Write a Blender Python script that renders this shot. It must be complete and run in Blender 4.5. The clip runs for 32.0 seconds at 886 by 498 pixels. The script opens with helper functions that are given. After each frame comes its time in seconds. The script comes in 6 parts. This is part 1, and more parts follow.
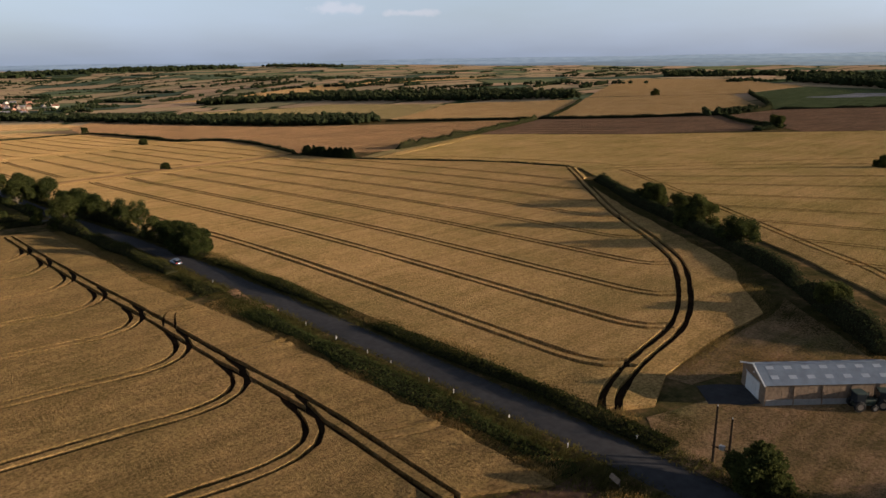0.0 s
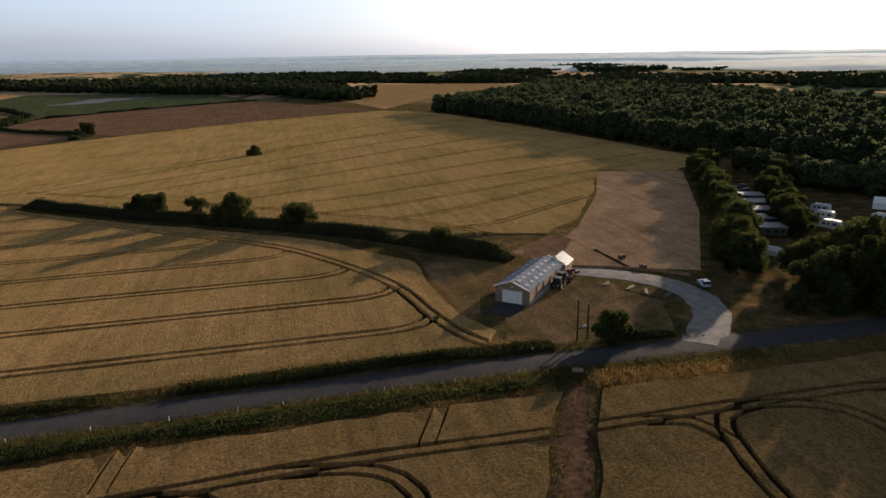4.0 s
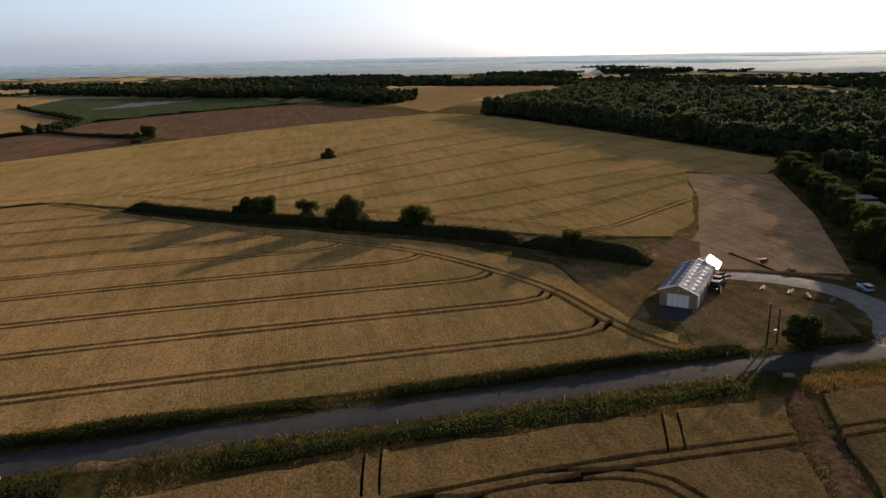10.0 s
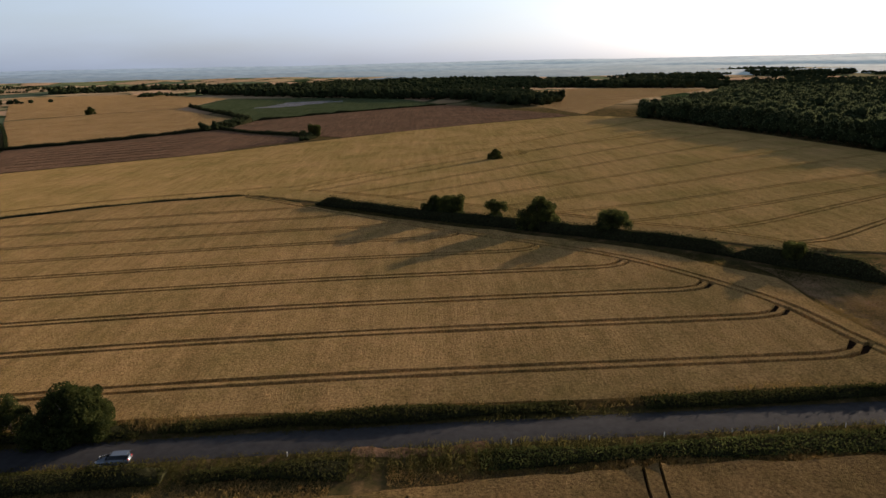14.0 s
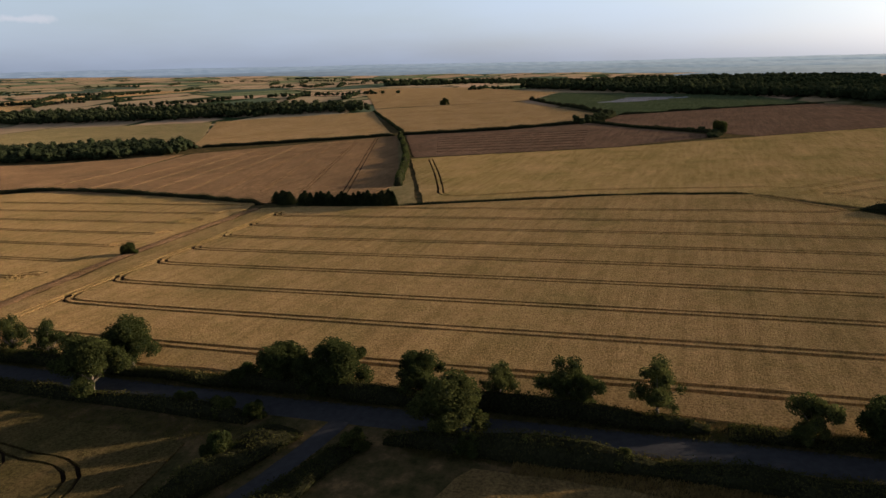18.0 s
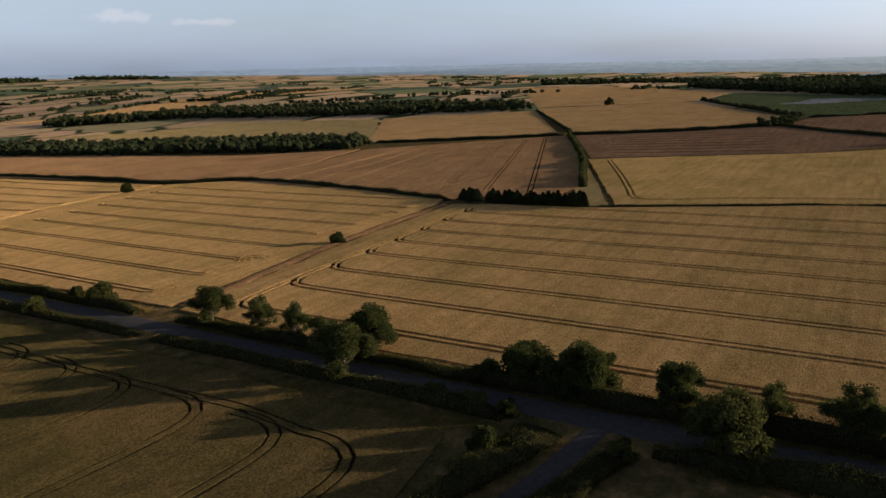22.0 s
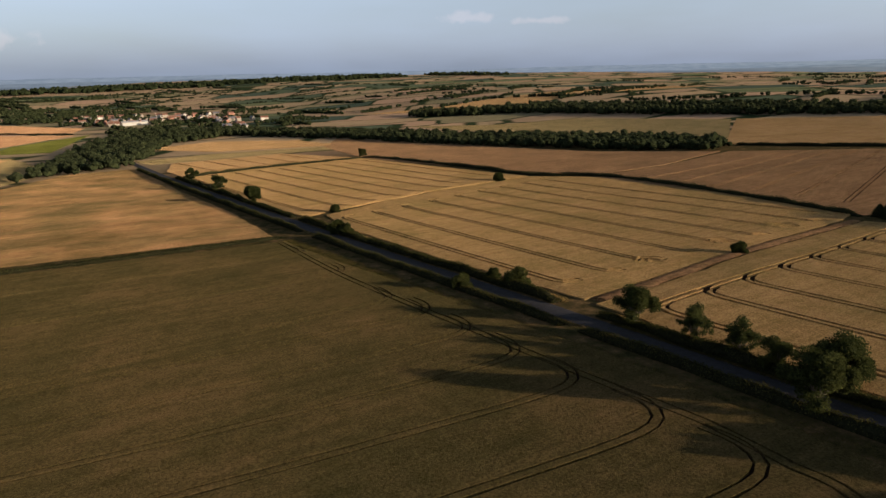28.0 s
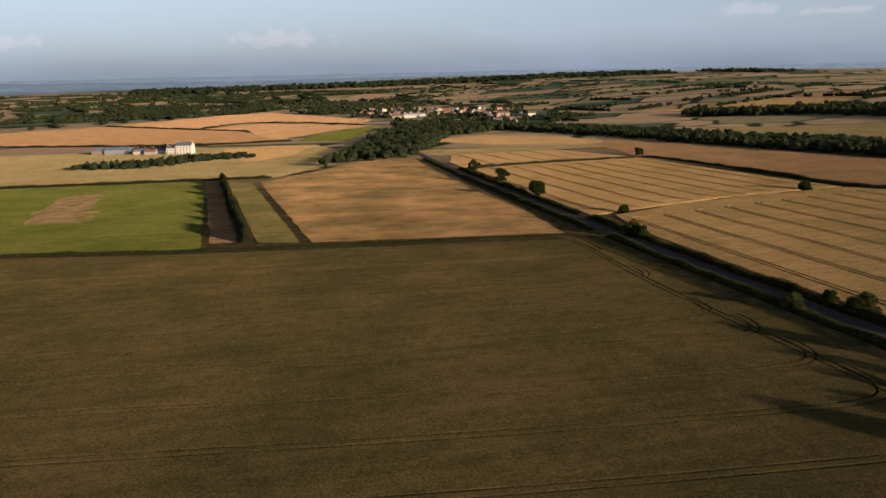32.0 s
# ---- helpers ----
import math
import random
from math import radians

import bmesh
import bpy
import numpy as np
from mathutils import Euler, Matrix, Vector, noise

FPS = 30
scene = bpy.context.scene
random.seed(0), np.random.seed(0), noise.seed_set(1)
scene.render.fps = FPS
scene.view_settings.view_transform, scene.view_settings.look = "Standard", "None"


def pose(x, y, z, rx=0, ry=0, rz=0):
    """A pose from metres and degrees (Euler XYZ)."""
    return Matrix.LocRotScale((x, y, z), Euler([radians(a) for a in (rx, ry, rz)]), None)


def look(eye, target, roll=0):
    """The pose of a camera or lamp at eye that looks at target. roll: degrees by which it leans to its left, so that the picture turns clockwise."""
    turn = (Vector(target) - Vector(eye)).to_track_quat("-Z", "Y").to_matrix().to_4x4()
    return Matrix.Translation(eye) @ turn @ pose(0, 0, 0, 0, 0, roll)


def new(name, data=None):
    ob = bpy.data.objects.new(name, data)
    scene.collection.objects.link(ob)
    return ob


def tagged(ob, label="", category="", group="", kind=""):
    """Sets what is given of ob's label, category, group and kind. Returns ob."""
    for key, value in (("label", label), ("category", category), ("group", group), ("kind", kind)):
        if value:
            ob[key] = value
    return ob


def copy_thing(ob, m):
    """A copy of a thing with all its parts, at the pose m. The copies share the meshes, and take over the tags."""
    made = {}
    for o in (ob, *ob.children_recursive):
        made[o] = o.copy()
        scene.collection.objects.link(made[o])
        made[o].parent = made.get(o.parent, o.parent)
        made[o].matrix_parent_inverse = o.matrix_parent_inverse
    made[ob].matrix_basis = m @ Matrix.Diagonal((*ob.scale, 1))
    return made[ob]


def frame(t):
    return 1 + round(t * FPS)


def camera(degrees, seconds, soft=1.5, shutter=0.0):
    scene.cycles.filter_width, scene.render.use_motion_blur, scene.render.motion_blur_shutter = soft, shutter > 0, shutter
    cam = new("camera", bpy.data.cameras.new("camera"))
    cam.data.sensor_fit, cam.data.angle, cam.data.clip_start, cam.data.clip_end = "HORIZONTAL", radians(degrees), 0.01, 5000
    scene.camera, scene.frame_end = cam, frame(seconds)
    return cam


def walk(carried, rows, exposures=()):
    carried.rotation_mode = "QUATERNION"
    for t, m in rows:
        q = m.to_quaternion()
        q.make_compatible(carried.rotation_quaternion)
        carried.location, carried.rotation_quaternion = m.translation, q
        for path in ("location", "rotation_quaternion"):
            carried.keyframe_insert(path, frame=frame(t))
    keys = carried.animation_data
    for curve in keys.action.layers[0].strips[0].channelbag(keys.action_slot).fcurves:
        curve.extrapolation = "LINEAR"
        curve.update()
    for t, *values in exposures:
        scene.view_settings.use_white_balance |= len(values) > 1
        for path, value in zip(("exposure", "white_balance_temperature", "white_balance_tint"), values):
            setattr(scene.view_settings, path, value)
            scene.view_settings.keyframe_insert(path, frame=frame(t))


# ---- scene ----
cam = camera(64.8, 32.0)
METRES, EYE, TILT, LEAN, TURN = 290.9, 48.0, -1.2, -1.4, -41.5
ROWS = [
    (0.0, 0.0, 0.0, 0.0, -0.56, -13.94, 2.25),
    (0.1, -0.0122, 0.0003, 0.0003, -3.41, -14.01, 2.28),
    (0.2, -0.0244, 0.0005, 0.0006, -6.22, -14.09, 2.3),
    (0.3, -0.0366, 0.0008, 0.0009, -9.05, -14.16, 2.33),
    (0.4, -0.0489, 0.0011, 0.0013, -11.95, -14.24, 2.36),
    (0.5, -0.0619, 0.0017, 0.0017, -14.96, -14.33, 2.38),
    (0.6, -0.0748, 0.0032, 0.0023, -18.17, -14.44, 2.41),
    (0.7, -0.0876, 0.0059, 0.0029, -21.54, -14.58, 2.44),
    (0.8, -0.1002, 0.0094, 0.0036, -24.98, -14.73, 2.46),
    (0.9, -0.1126, 0.0134, 0.0043, -28.37, -14.88, 2.48),
    (1.0, -0.1249, 0.0178, 0.0051, -31.62, -15.01, 2.49),
    (1.1, -0.1367, 0.0227, 0.0059, -34.74, -15.13, 2.48),
    (1.2, -0.1476, 0.0282, 0.0067, -37.8, -15.25, 2.47),
    (1.3, -0.1587, 0.0347, 0.0075, -40.78, -15.37, 2.44),
    (1.4, -0.1695, 0.0419, 0.0082, -43.67, -15.48, 2.43),
    (1.5, -0.18, 0.0497, 0.0085, -46.44, -15.59, 2.42),
    (1.6, -0.19, 0.0582, 0.0086, -49.32, -15.71, 2.43),
    (1.7, -0.1995, 0.0671, 0.0087, -52.32, -15.84, 2.45),
    (1.8, -0.2088, 0.0763, 0.0088, -55.13, -15.96, 2.47),
    (1.9, -0.2177, 0.0859, 0.0089, -57.41, -16.06, 2.49),
    (2.0, -0.2253, 0.0946, 0.009, -58.84, -16.11, 2.5),
    (2.1, -0.229, 0.0993, 0.0092, -59.69, -16.13, 2.5),
    (2.2, -0.232, 0.1033, 0.0094, -60.42, -16.15, 2.5),
    (2.3, -0.2345, 0.1067, 0.0097, -61.0, -16.17, 2.51),
    (2.4, -0.2365, 0.1095, 0.0099, -61.39, -16.18, 2.51),
    (2.5, -0.238, 0.1118, 0.0101, -61.54, -16.18, 2.51),
    (2.6, -0.2392, 0.1136, 0.0102, -61.56, -16.18, 2.51),
    (3.0, -0.2426, 0.1188, 0.0105, -61.59, -16.16, 2.55),
    (3.5, -0.2467, 0.1252, 0.0109, -61.58, -16.16, 2.6),
    (5.5, -0.2624, 0.1529, 0.0122, -61.57, -16.11, 2.73),
    (6.0, -0.2665, 0.1601, 0.0127, -61.56, -16.1, 2.75),
    (6.5, -0.2702, 0.1668, 0.0131, -61.58, -16.09, 2.76),
    (7.0, -0.2742, 0.1741, 0.0136, -61.58, -16.06, 2.8),
    (7.5, -0.2779, 0.1808, 0.0142, -61.6, -16.05, 2.81),
    (8.0, -0.2819, 0.1882, 0.0146, -61.62, -16.03, 2.82),
    (8.5, -0.2856, 0.1949, 0.0151, -61.63, -16.02, 2.84),
    (9.0, -0.2896, 0.2024, 0.0156, -61.45, -15.99, 2.84),
    (9.5, -0.2932, 0.2092, 0.0159, -61.1, -15.95, 2.85),
    (10.0, -0.2971, 0.2167, 0.0161, -60.3, -15.88, 2.87),
    (10.5, -0.3008, 0.2236, 0.0165, -59.03, -15.81, 2.93),
    (11.0, -0.3048, 0.2311, 0.0169, -57.38, -15.72, 2.98),
    (11.5, -0.3087, 0.2377, 0.0173, -55.85, -15.64, 3.04),
    (12.0, -0.3126, 0.2453, 0.0173, -54.3, -15.52, 3.07),
    (12.5, -0.3164, 0.2519, 0.0176, -53.19, -15.46, 3.09),
    (13.0, -0.3208, 0.2589, 0.0179, -52.04, -15.36, 3.11),
    (13.5, -0.3251, 0.2653, 0.0182, -51.44, -15.31, 3.09),
    (15.2, -0.3591, 0.3107, 0.0192, -43.89, -14.81, 3.08),
    (15.3, -0.3627, 0.315, 0.0193, -43.41, -14.78, 3.07),
    (15.4, -0.3665, 0.3196, 0.0195, -42.96, -14.76, 3.07),
    (15.5, -0.3705, 0.3245, 0.0196, -42.54, -14.74, 3.07),
    (15.6, -0.3792, 0.3337, 0.02, -42.08, -14.72, 3.06),
    (15.7, -0.3884, 0.3429, 0.0205, -41.58, -14.7, 3.02),
    (15.8, -0.3978, 0.3519, 0.021, -41.12, -14.68, 2.98),
    (15.9, -0.4073, 0.3609, 0.0215, -40.77, -14.67, 2.94),
    (16.0, -0.4168, 0.3698, 0.022, -40.64, -14.66, 2.91),
    (16.1, -0.4265, 0.3786, 0.0226, -40.67, -14.67, 2.89),
    (16.2, -0.4362, 0.3873, 0.0232, -40.73, -14.7, 2.86),
    (16.3, -0.4461, 0.3959, 0.0238, -40.8, -14.74, 2.84),
    (16.4, -0.456, 0.4044, 0.0244, -40.86, -14.77, 2.83),
    (16.5, -0.4658, 0.4129, 0.0251, -40.89, -14.78, 2.82),
    (16.6, -0.4757, 0.4215, 0.0257, -40.71, -14.78, 2.82),
    (16.7, -0.4856, 0.43, 0.0263, -40.22, -14.79, 2.83),
    (16.8, -0.4954, 0.4385, 0.0269, -39.51, -14.79, 2.84),
    (16.9, -0.5053, 0.447, 0.0275, -38.67, -14.79, 2.85),
    (17.0, -0.5153, 0.4554, 0.0281, -37.76, -14.79, 2.86),
    (17.1, -0.5241, 0.4627, 0.0284, -36.41, -14.76, 2.88),
    (17.2, -0.5317, 0.469, 0.0287, -34.47, -14.68, 2.91),
    (17.3, -0.5386, 0.4746, 0.0289, -32.38, -14.59, 2.95),
    (17.4, -0.544, 0.479, 0.0291, -30.6, -14.51, 2.98),
    (17.5, -0.5475, 0.4816, 0.0292, -29.58, -14.46, 2.99),
    (17.6, -0.5495, 0.483, 0.0293, -29.16, -14.44, 2.99),
    (17.7, -0.5509, 0.484, 0.0294, -28.85, -14.42, 2.99),
    (18.0, -0.5544, 0.4864, 0.0295, -28.13, -14.39, 2.99),
    (18.5, -0.5608, 0.4905, 0.0297, -26.8, -14.33, 3.01),
    (19.0, -0.5679, 0.495, 0.03, -25.37, -14.26, 3.01),
    (19.5, -0.5746, 0.4989, 0.0302, -24.05, -14.2, 2.99),
    (20.0, -0.5819, 0.503, 0.0305, -22.61, -14.14, 2.97),
    (20.5, -0.5888, 0.5065, 0.0308, -21.26, -14.07, 2.94),
    (21.0, -0.5964, 0.5104, 0.0311, -19.68, -14.0, 2.89),
    (21.5, -0.6033, 0.5139, 0.0315, -18.03, -13.93, 2.91),
    (22.0, -0.6111, 0.517, 0.0321, -16.17, -13.86, 2.88),
    (22.5, -0.6183, 0.5201, 0.0324, -14.4, -13.79, 2.86),
    (23.0, -0.6262, 0.5233, 0.0326, -12.46, -13.71, 2.82),
    (23.5, -0.6337, 0.5256, 0.033, -10.68, -13.63, 2.8),
    (24.0, -0.6417, 0.528, 0.0337, -8.38, -13.55, 2.77),
    (24.5, -0.6493, 0.5301, 0.0338, -6.07, -13.45, 2.73),
    (25.0, -0.6574, 0.5325, 0.0341, -3.68, -13.36, 2.69),
    (25.5, -0.6649, 0.5341, 0.0346, -1.55, -13.28, 2.65),
    (27.5, -0.6973, 0.5377, 0.0366, 7.13, -13.01, 2.47),
    (28.0, -0.7056, 0.5383, 0.0368, 9.49, -12.93, 2.42),
    (28.5, -0.7135, 0.5384, 0.037, 11.88, -12.84, 2.34),
    (29.0, -0.7219, 0.5382, 0.0372, 14.56, -12.76, 2.27),
    (29.5, -0.7296, 0.5373, 0.0376, 17.05, -12.69, 2.2),
    (30.0, -0.738, 0.5366, 0.038, 19.74, -12.63, 2.12),
    (30.5, -0.7456, 0.5354, 0.0382, 22.23, -12.57, 2.04),
    (31.0, -0.7538, 0.5337, 0.0384, 24.89, -12.51, 1.95),
    (31.5, -0.7611, 0.5317, 0.0387, 27.36, -12.47, 1.89),
    (32.0, -0.7691, 0.5292, 0.0393, 30.04, -12.45, 1.79),
]
# the quick dash north, drawn back a little along the road
DASH = [(0.0, 0.0), (15.4, 0.0), (15.5, -0.3), (15.6, -1.0), (15.7, -1.9), (15.8, -2.8), (15.9, -3.5), (16.0, -4.0), (16.2, -4.3), (16.5, -4.1), (17.0, -3.4), (17.1, -2.9), (17.2, -2.0), (17.3, -1.0), (17.4, -0.4), (17.5, -0.1), (17.6, 0.0), (32.0, 0.0)]


def dash(t):
    back = float(np.interp(t, [p[0] for p in DASH], [p[1] for p in DASH]))
    return back, -0.15 * back


PATH = []
for t, x, y, z, yaw, pitch, roll in ROWS:
    m = pose(0, 0, EYE, TILT, LEAN, TURN) @ pose(METRES * x, METRES * y, METRES * z, 90 + pitch, roll, yaw)
    back, turn = dash(t)
    spot = m.translation.copy()
    m = Matrix.Translation(spot + Vector((0, back, 0))) @ pose(0, 0, 0, 0, 0, turn) @ Matrix.Translation(-spot) @ m
    PATH.append((t, m))
walk(cam, PATH, ((0.0, 0.88), (2.0, 1.02), (12.0, 0.98), (17.0, 0.92), (25.0, 0.82), (32.0, 0.72)))

# ---- world, sun, exposure ----
SUN_EL, SUN_ROT = 10.0, 140.0
world = bpy.data.worlds.new("world")
scene.world = world
world.use_nodes = True
wn, wl = world.node_tree.nodes, world.node_tree.links
wn.clear()
sky = wn.new("ShaderNodeTexSky")
sky.sky_type, sky.sun_disc = "NISHITA", False
sky.sun_elevation, sky.sun_rotation = radians(SUN_EL), radians(SUN_ROT)
sky.air_density, sky.dust_density, sky.ozone_density = 1.0, 2.2, 3.0
bg = wn.new("ShaderNodeBackground")
bg.inputs["Strength"].default_value = 0.130
wout = wn.new("ShaderNodeOutputWorld")
veil = wn.new("ShaderNodeTexNoise")
veil.inputs["Scale"].default_value, veil.inputs["Detail"].default_value = 2.2, 6.0
coord = wn.new("ShaderNodeTexCoord")
bands = wn.new("ShaderNodeMapping")
bands.inputs["Scale"].default_value = (1.0, 1.0, 5.0)
wl.new(coord.outputs["Generated"], bands.inputs["Vector"])
wl.new(bands.outputs["Vector"], veil.inputs["Vector"])
veil_f = wn.new("ShaderNodeMapRange")
veil_f.inputs["From Min"].default_value, veil_f.inputs["From Max"].default_value = 0.3, 0.7
veil_f.inputs["To Min"].default_value, veil_f.inputs["To Max"].default_value = 0.30, 0.52
wl.new(veil.outputs["Fac"], veil_f.inputs["Value"])
thin = wn.new("ShaderNodeMix")
thin.data_type = "RGBA"
thin.inputs[7].default_value = (2.6, 3.2, 4.5, 1)
wl.new(veil_f.outputs["Result"], thin.inputs[0])
pale = wn.new("ShaderNodeHueSaturation")
pale.inputs["Saturation"].default_value = 0.52
wl.new(sky.outputs["Color"], pale.inputs["Color"])
wl.new(pale.outputs["Color"], thin.inputs[6])
CLOUDS = [(-0.021, 0.9986, 0.0475, 0.075, 0.013), (0.558, 0.8275, 0.0685, 0.045, 0.009), (0.636, 0.769, 0.0625, 0.05, 0.006), (-0.332, 0.942, 0.0455, 0.04, 0.013)]
# the clear sky deepens overhead
split = wn.new("ShaderNodeSeparateXYZ")
wl.new(coord.outputs["Generated"], split.inputs["Vector"])
deep = wn.new("ShaderNodeMapRange")
deep.inputs["From Min"].default_value, deep.inputs["From Max"].default_value = 0.10, 0.60
deep.inputs["To Min"].default_value, deep.inputs["To Max"].default_value = 1.0, 0.27
wl.new(split.outputs["Z"], deep.inputs["Value"])
dome = wn.new("ShaderNodeVectorMath")
dome.operation = "SCALE"
wl.new(thin.outputs[2], dome.inputs[0])
wl.new(deep.outputs["Result"], dome.inputs["Scale"])
# a few small evening clouds low in the north
last = dome.outputs["Vector"]
for cx, cy, cz, broad, deep_ in CLOUDS:
    off = wn.new("ShaderNodeVectorMath")
    off.operation = "SUBTRACT"
    wl.new(coord.outputs["Generated"], off.inputs[0])
    off.inputs[1].default_value = (cx, cy, cz)
    size = wn.new("ShaderNodeVectorMath")
    size.operation = "MULTIPLY"
    wl.new(off.outputs["Vector"], size.inputs[0])
    size.inputs[1].default_value = (1 / broad, 1 / broad, 1 / deep_)
    far = wn.new("ShaderNodeVectorMath")
    far.operation = "LENGTH"
    wl.new(size.outputs["Vector"], far.inputs[0])
    fluff = wn.new("ShaderNodeTexNoise")
    fluff.inputs["Scale"].default_value, fluff.inputs["Detail"].default_value = 45.0, 5.0
    wl.new(coord.outputs["Generated"], fluff.inputs["Vector"])
    edge = wn.new("ShaderNodeMath")
    edge.operation = "MULTIPLY_ADD"
    wl.new(fluff.outputs["Fac"], edge.inputs[0])
    edge.inputs[1].default_value = 2.2
    wl.new(far.outputs["Value"], edge.inputs[2])
    puff = wn.new("ShaderNodeMapRange")
    puff.inputs["From Min"].default_value, puff.inputs["From Max"].default_value = 1.5, 2.0
    puff.inputs["To Min"].default_value, puff.inputs["To Max"].default_value = 0.13, 0.0
    wl.new(edge.outputs[0], puff.inputs["Value"])
    cloud = wn.new("ShaderNodeMix")
    cloud.data_type = "RGBA"
    wl.new(puff.outputs["Result"], cloud.inputs[0])
    wl.new(last, cloud.inputs[6])
    cloud.inputs[7].default_value = (5.6, 4.5, 4.5, 1)
    last = cloud.outputs[2]
wl.new(last, bg.inputs["Color"])
wl.new(bg.outputs["Background"], wout.inputs["Surface"])

sun_data = bpy.data.lights.new("sun", "SUN")
sun_data.energy, sun_data.angle, sun_data.color = 5.0, radians(0.6), (1.0, 0.785, 0.59)
sun = new("sun", sun_data)
sd = Vector((math.sin(radians(SUN_ROT)) * math.cos(radians(SUN_EL)), math.cos(radians(SUN_ROT)) * math.cos(radians(SUN_EL)), math.sin(radians(SUN_EL))))
sun.matrix_world = look(sd * 300, (0, 0, 0))


# ---- materials ----
def mat_new(name):
    m = bpy.data.materials.new(name)
    m.use_nodes = True
    nt = m.node_tree
    b = nt.nodes["Principled BSDF"]
    b.inputs["Specular IOR Level"].default_value = 0.25
    return m, nt.nodes, nt.links, b


def noise_node(n, l, scale, detail=4.0, vec=None, rough=0.6):
    t = n.new("ShaderNodeTexNoise")
    t.inputs["Scale"].default_value, t.inputs["Detail"].default_value, t.inputs["Roughness"].default_value = scale, detail, rough
    if vec is not None:
        l.new(vec, t.inputs["Vector"])
    return t


def ramp_node(n, l, fac, stops):
    r = n.new("ShaderNodeValToRGB")
    e = r.color_ramp.elements
    while len(e) < len(stops):
        e.new(0.5)
    for el, (p, c) in zip(e, stops):
        el.position, el.color = p, (*c, 1)
    l.new(fac, r.inputs["Fac"])
    return r


def mix_node(n, l, fac, a, b, mode="MIX"):
    x = n.new("ShaderNodeMix")
    x.data_type, x.blend_type = "RGBA", mode
    for sock, v in ((x.inputs[0], fac), (x.inputs[6], a), (x.inputs[7], b)):
        if isinstance(v, (int, float)):
            sock.default_value = v
        elif isinstance(v, tuple):
            sock.default_value = (*v, 1)
        else:
            l.new(v, sock)
    return x.outputs[2]


def bump_node(n, l, b, height, strength, dist):
    u = n.new("ShaderNodeBump")
    u.inputs["Strength"].default_value, u.inputs["Distance"].default_value = strength, dist
    l.new(height, u.inputs["Height"])
    l.new(u.outputs["Normal"], b.inputs["Normal"])


def pos_node(n):
    return n.new("ShaderNodeNewGeometry").outputs["Position"]


def mapped(n, l, vec, rot=0.0, scale=(1, 1, 1)):
    m = n.new("ShaderNodeMapping")
    m.inputs["Rotation"].default_value[2] = radians(rot)
    m.inputs["Scale"].default_value = scale
    l.new(vec, m.inputs["Vector"])
    return m.outputs["Vector"]


def simple_mat(name, col, rough=0.7, var=0.25, scale=3.0, metal=0.0, bump=0.0, spec=0.25):
    """A plain surface with stains and grain at two scales."""
    m, n, l, b = mat_new(name)
    p = pos_node(n)
    a = noise_node(n, l, scale, 5, p)
    c = noise_node(n, l, scale * 0.12, 3, p)
    lo = tuple(v * (1 - var) for v in col)
    hi = tuple(min(1, v * (1 + var)) for v in col)
    r = ramp_node(n, l, a.outputs["Fac"], [(0.3, lo), (0.7, hi)])
    k = ramp_node(n, l, c.outputs["Fac"], [(0.35, (1 - var * 0.6,) * 3), (0.65, (1, 1, 1))])
    l.new(mix_node(n, l, 1.0, r.outputs["Color"], k.outputs["Color"], "MULTIPLY"), b.inputs["Base Color"])
    b.inputs["Roughness"].default_value, b.inputs["Metallic"].default_value = rough, metal
    b.inputs["Specular IOR Level"].default_value = spec
    if bump:
        bump_node(n, l, b, a.outputs["Fac"], 0.6, bump)
    return m


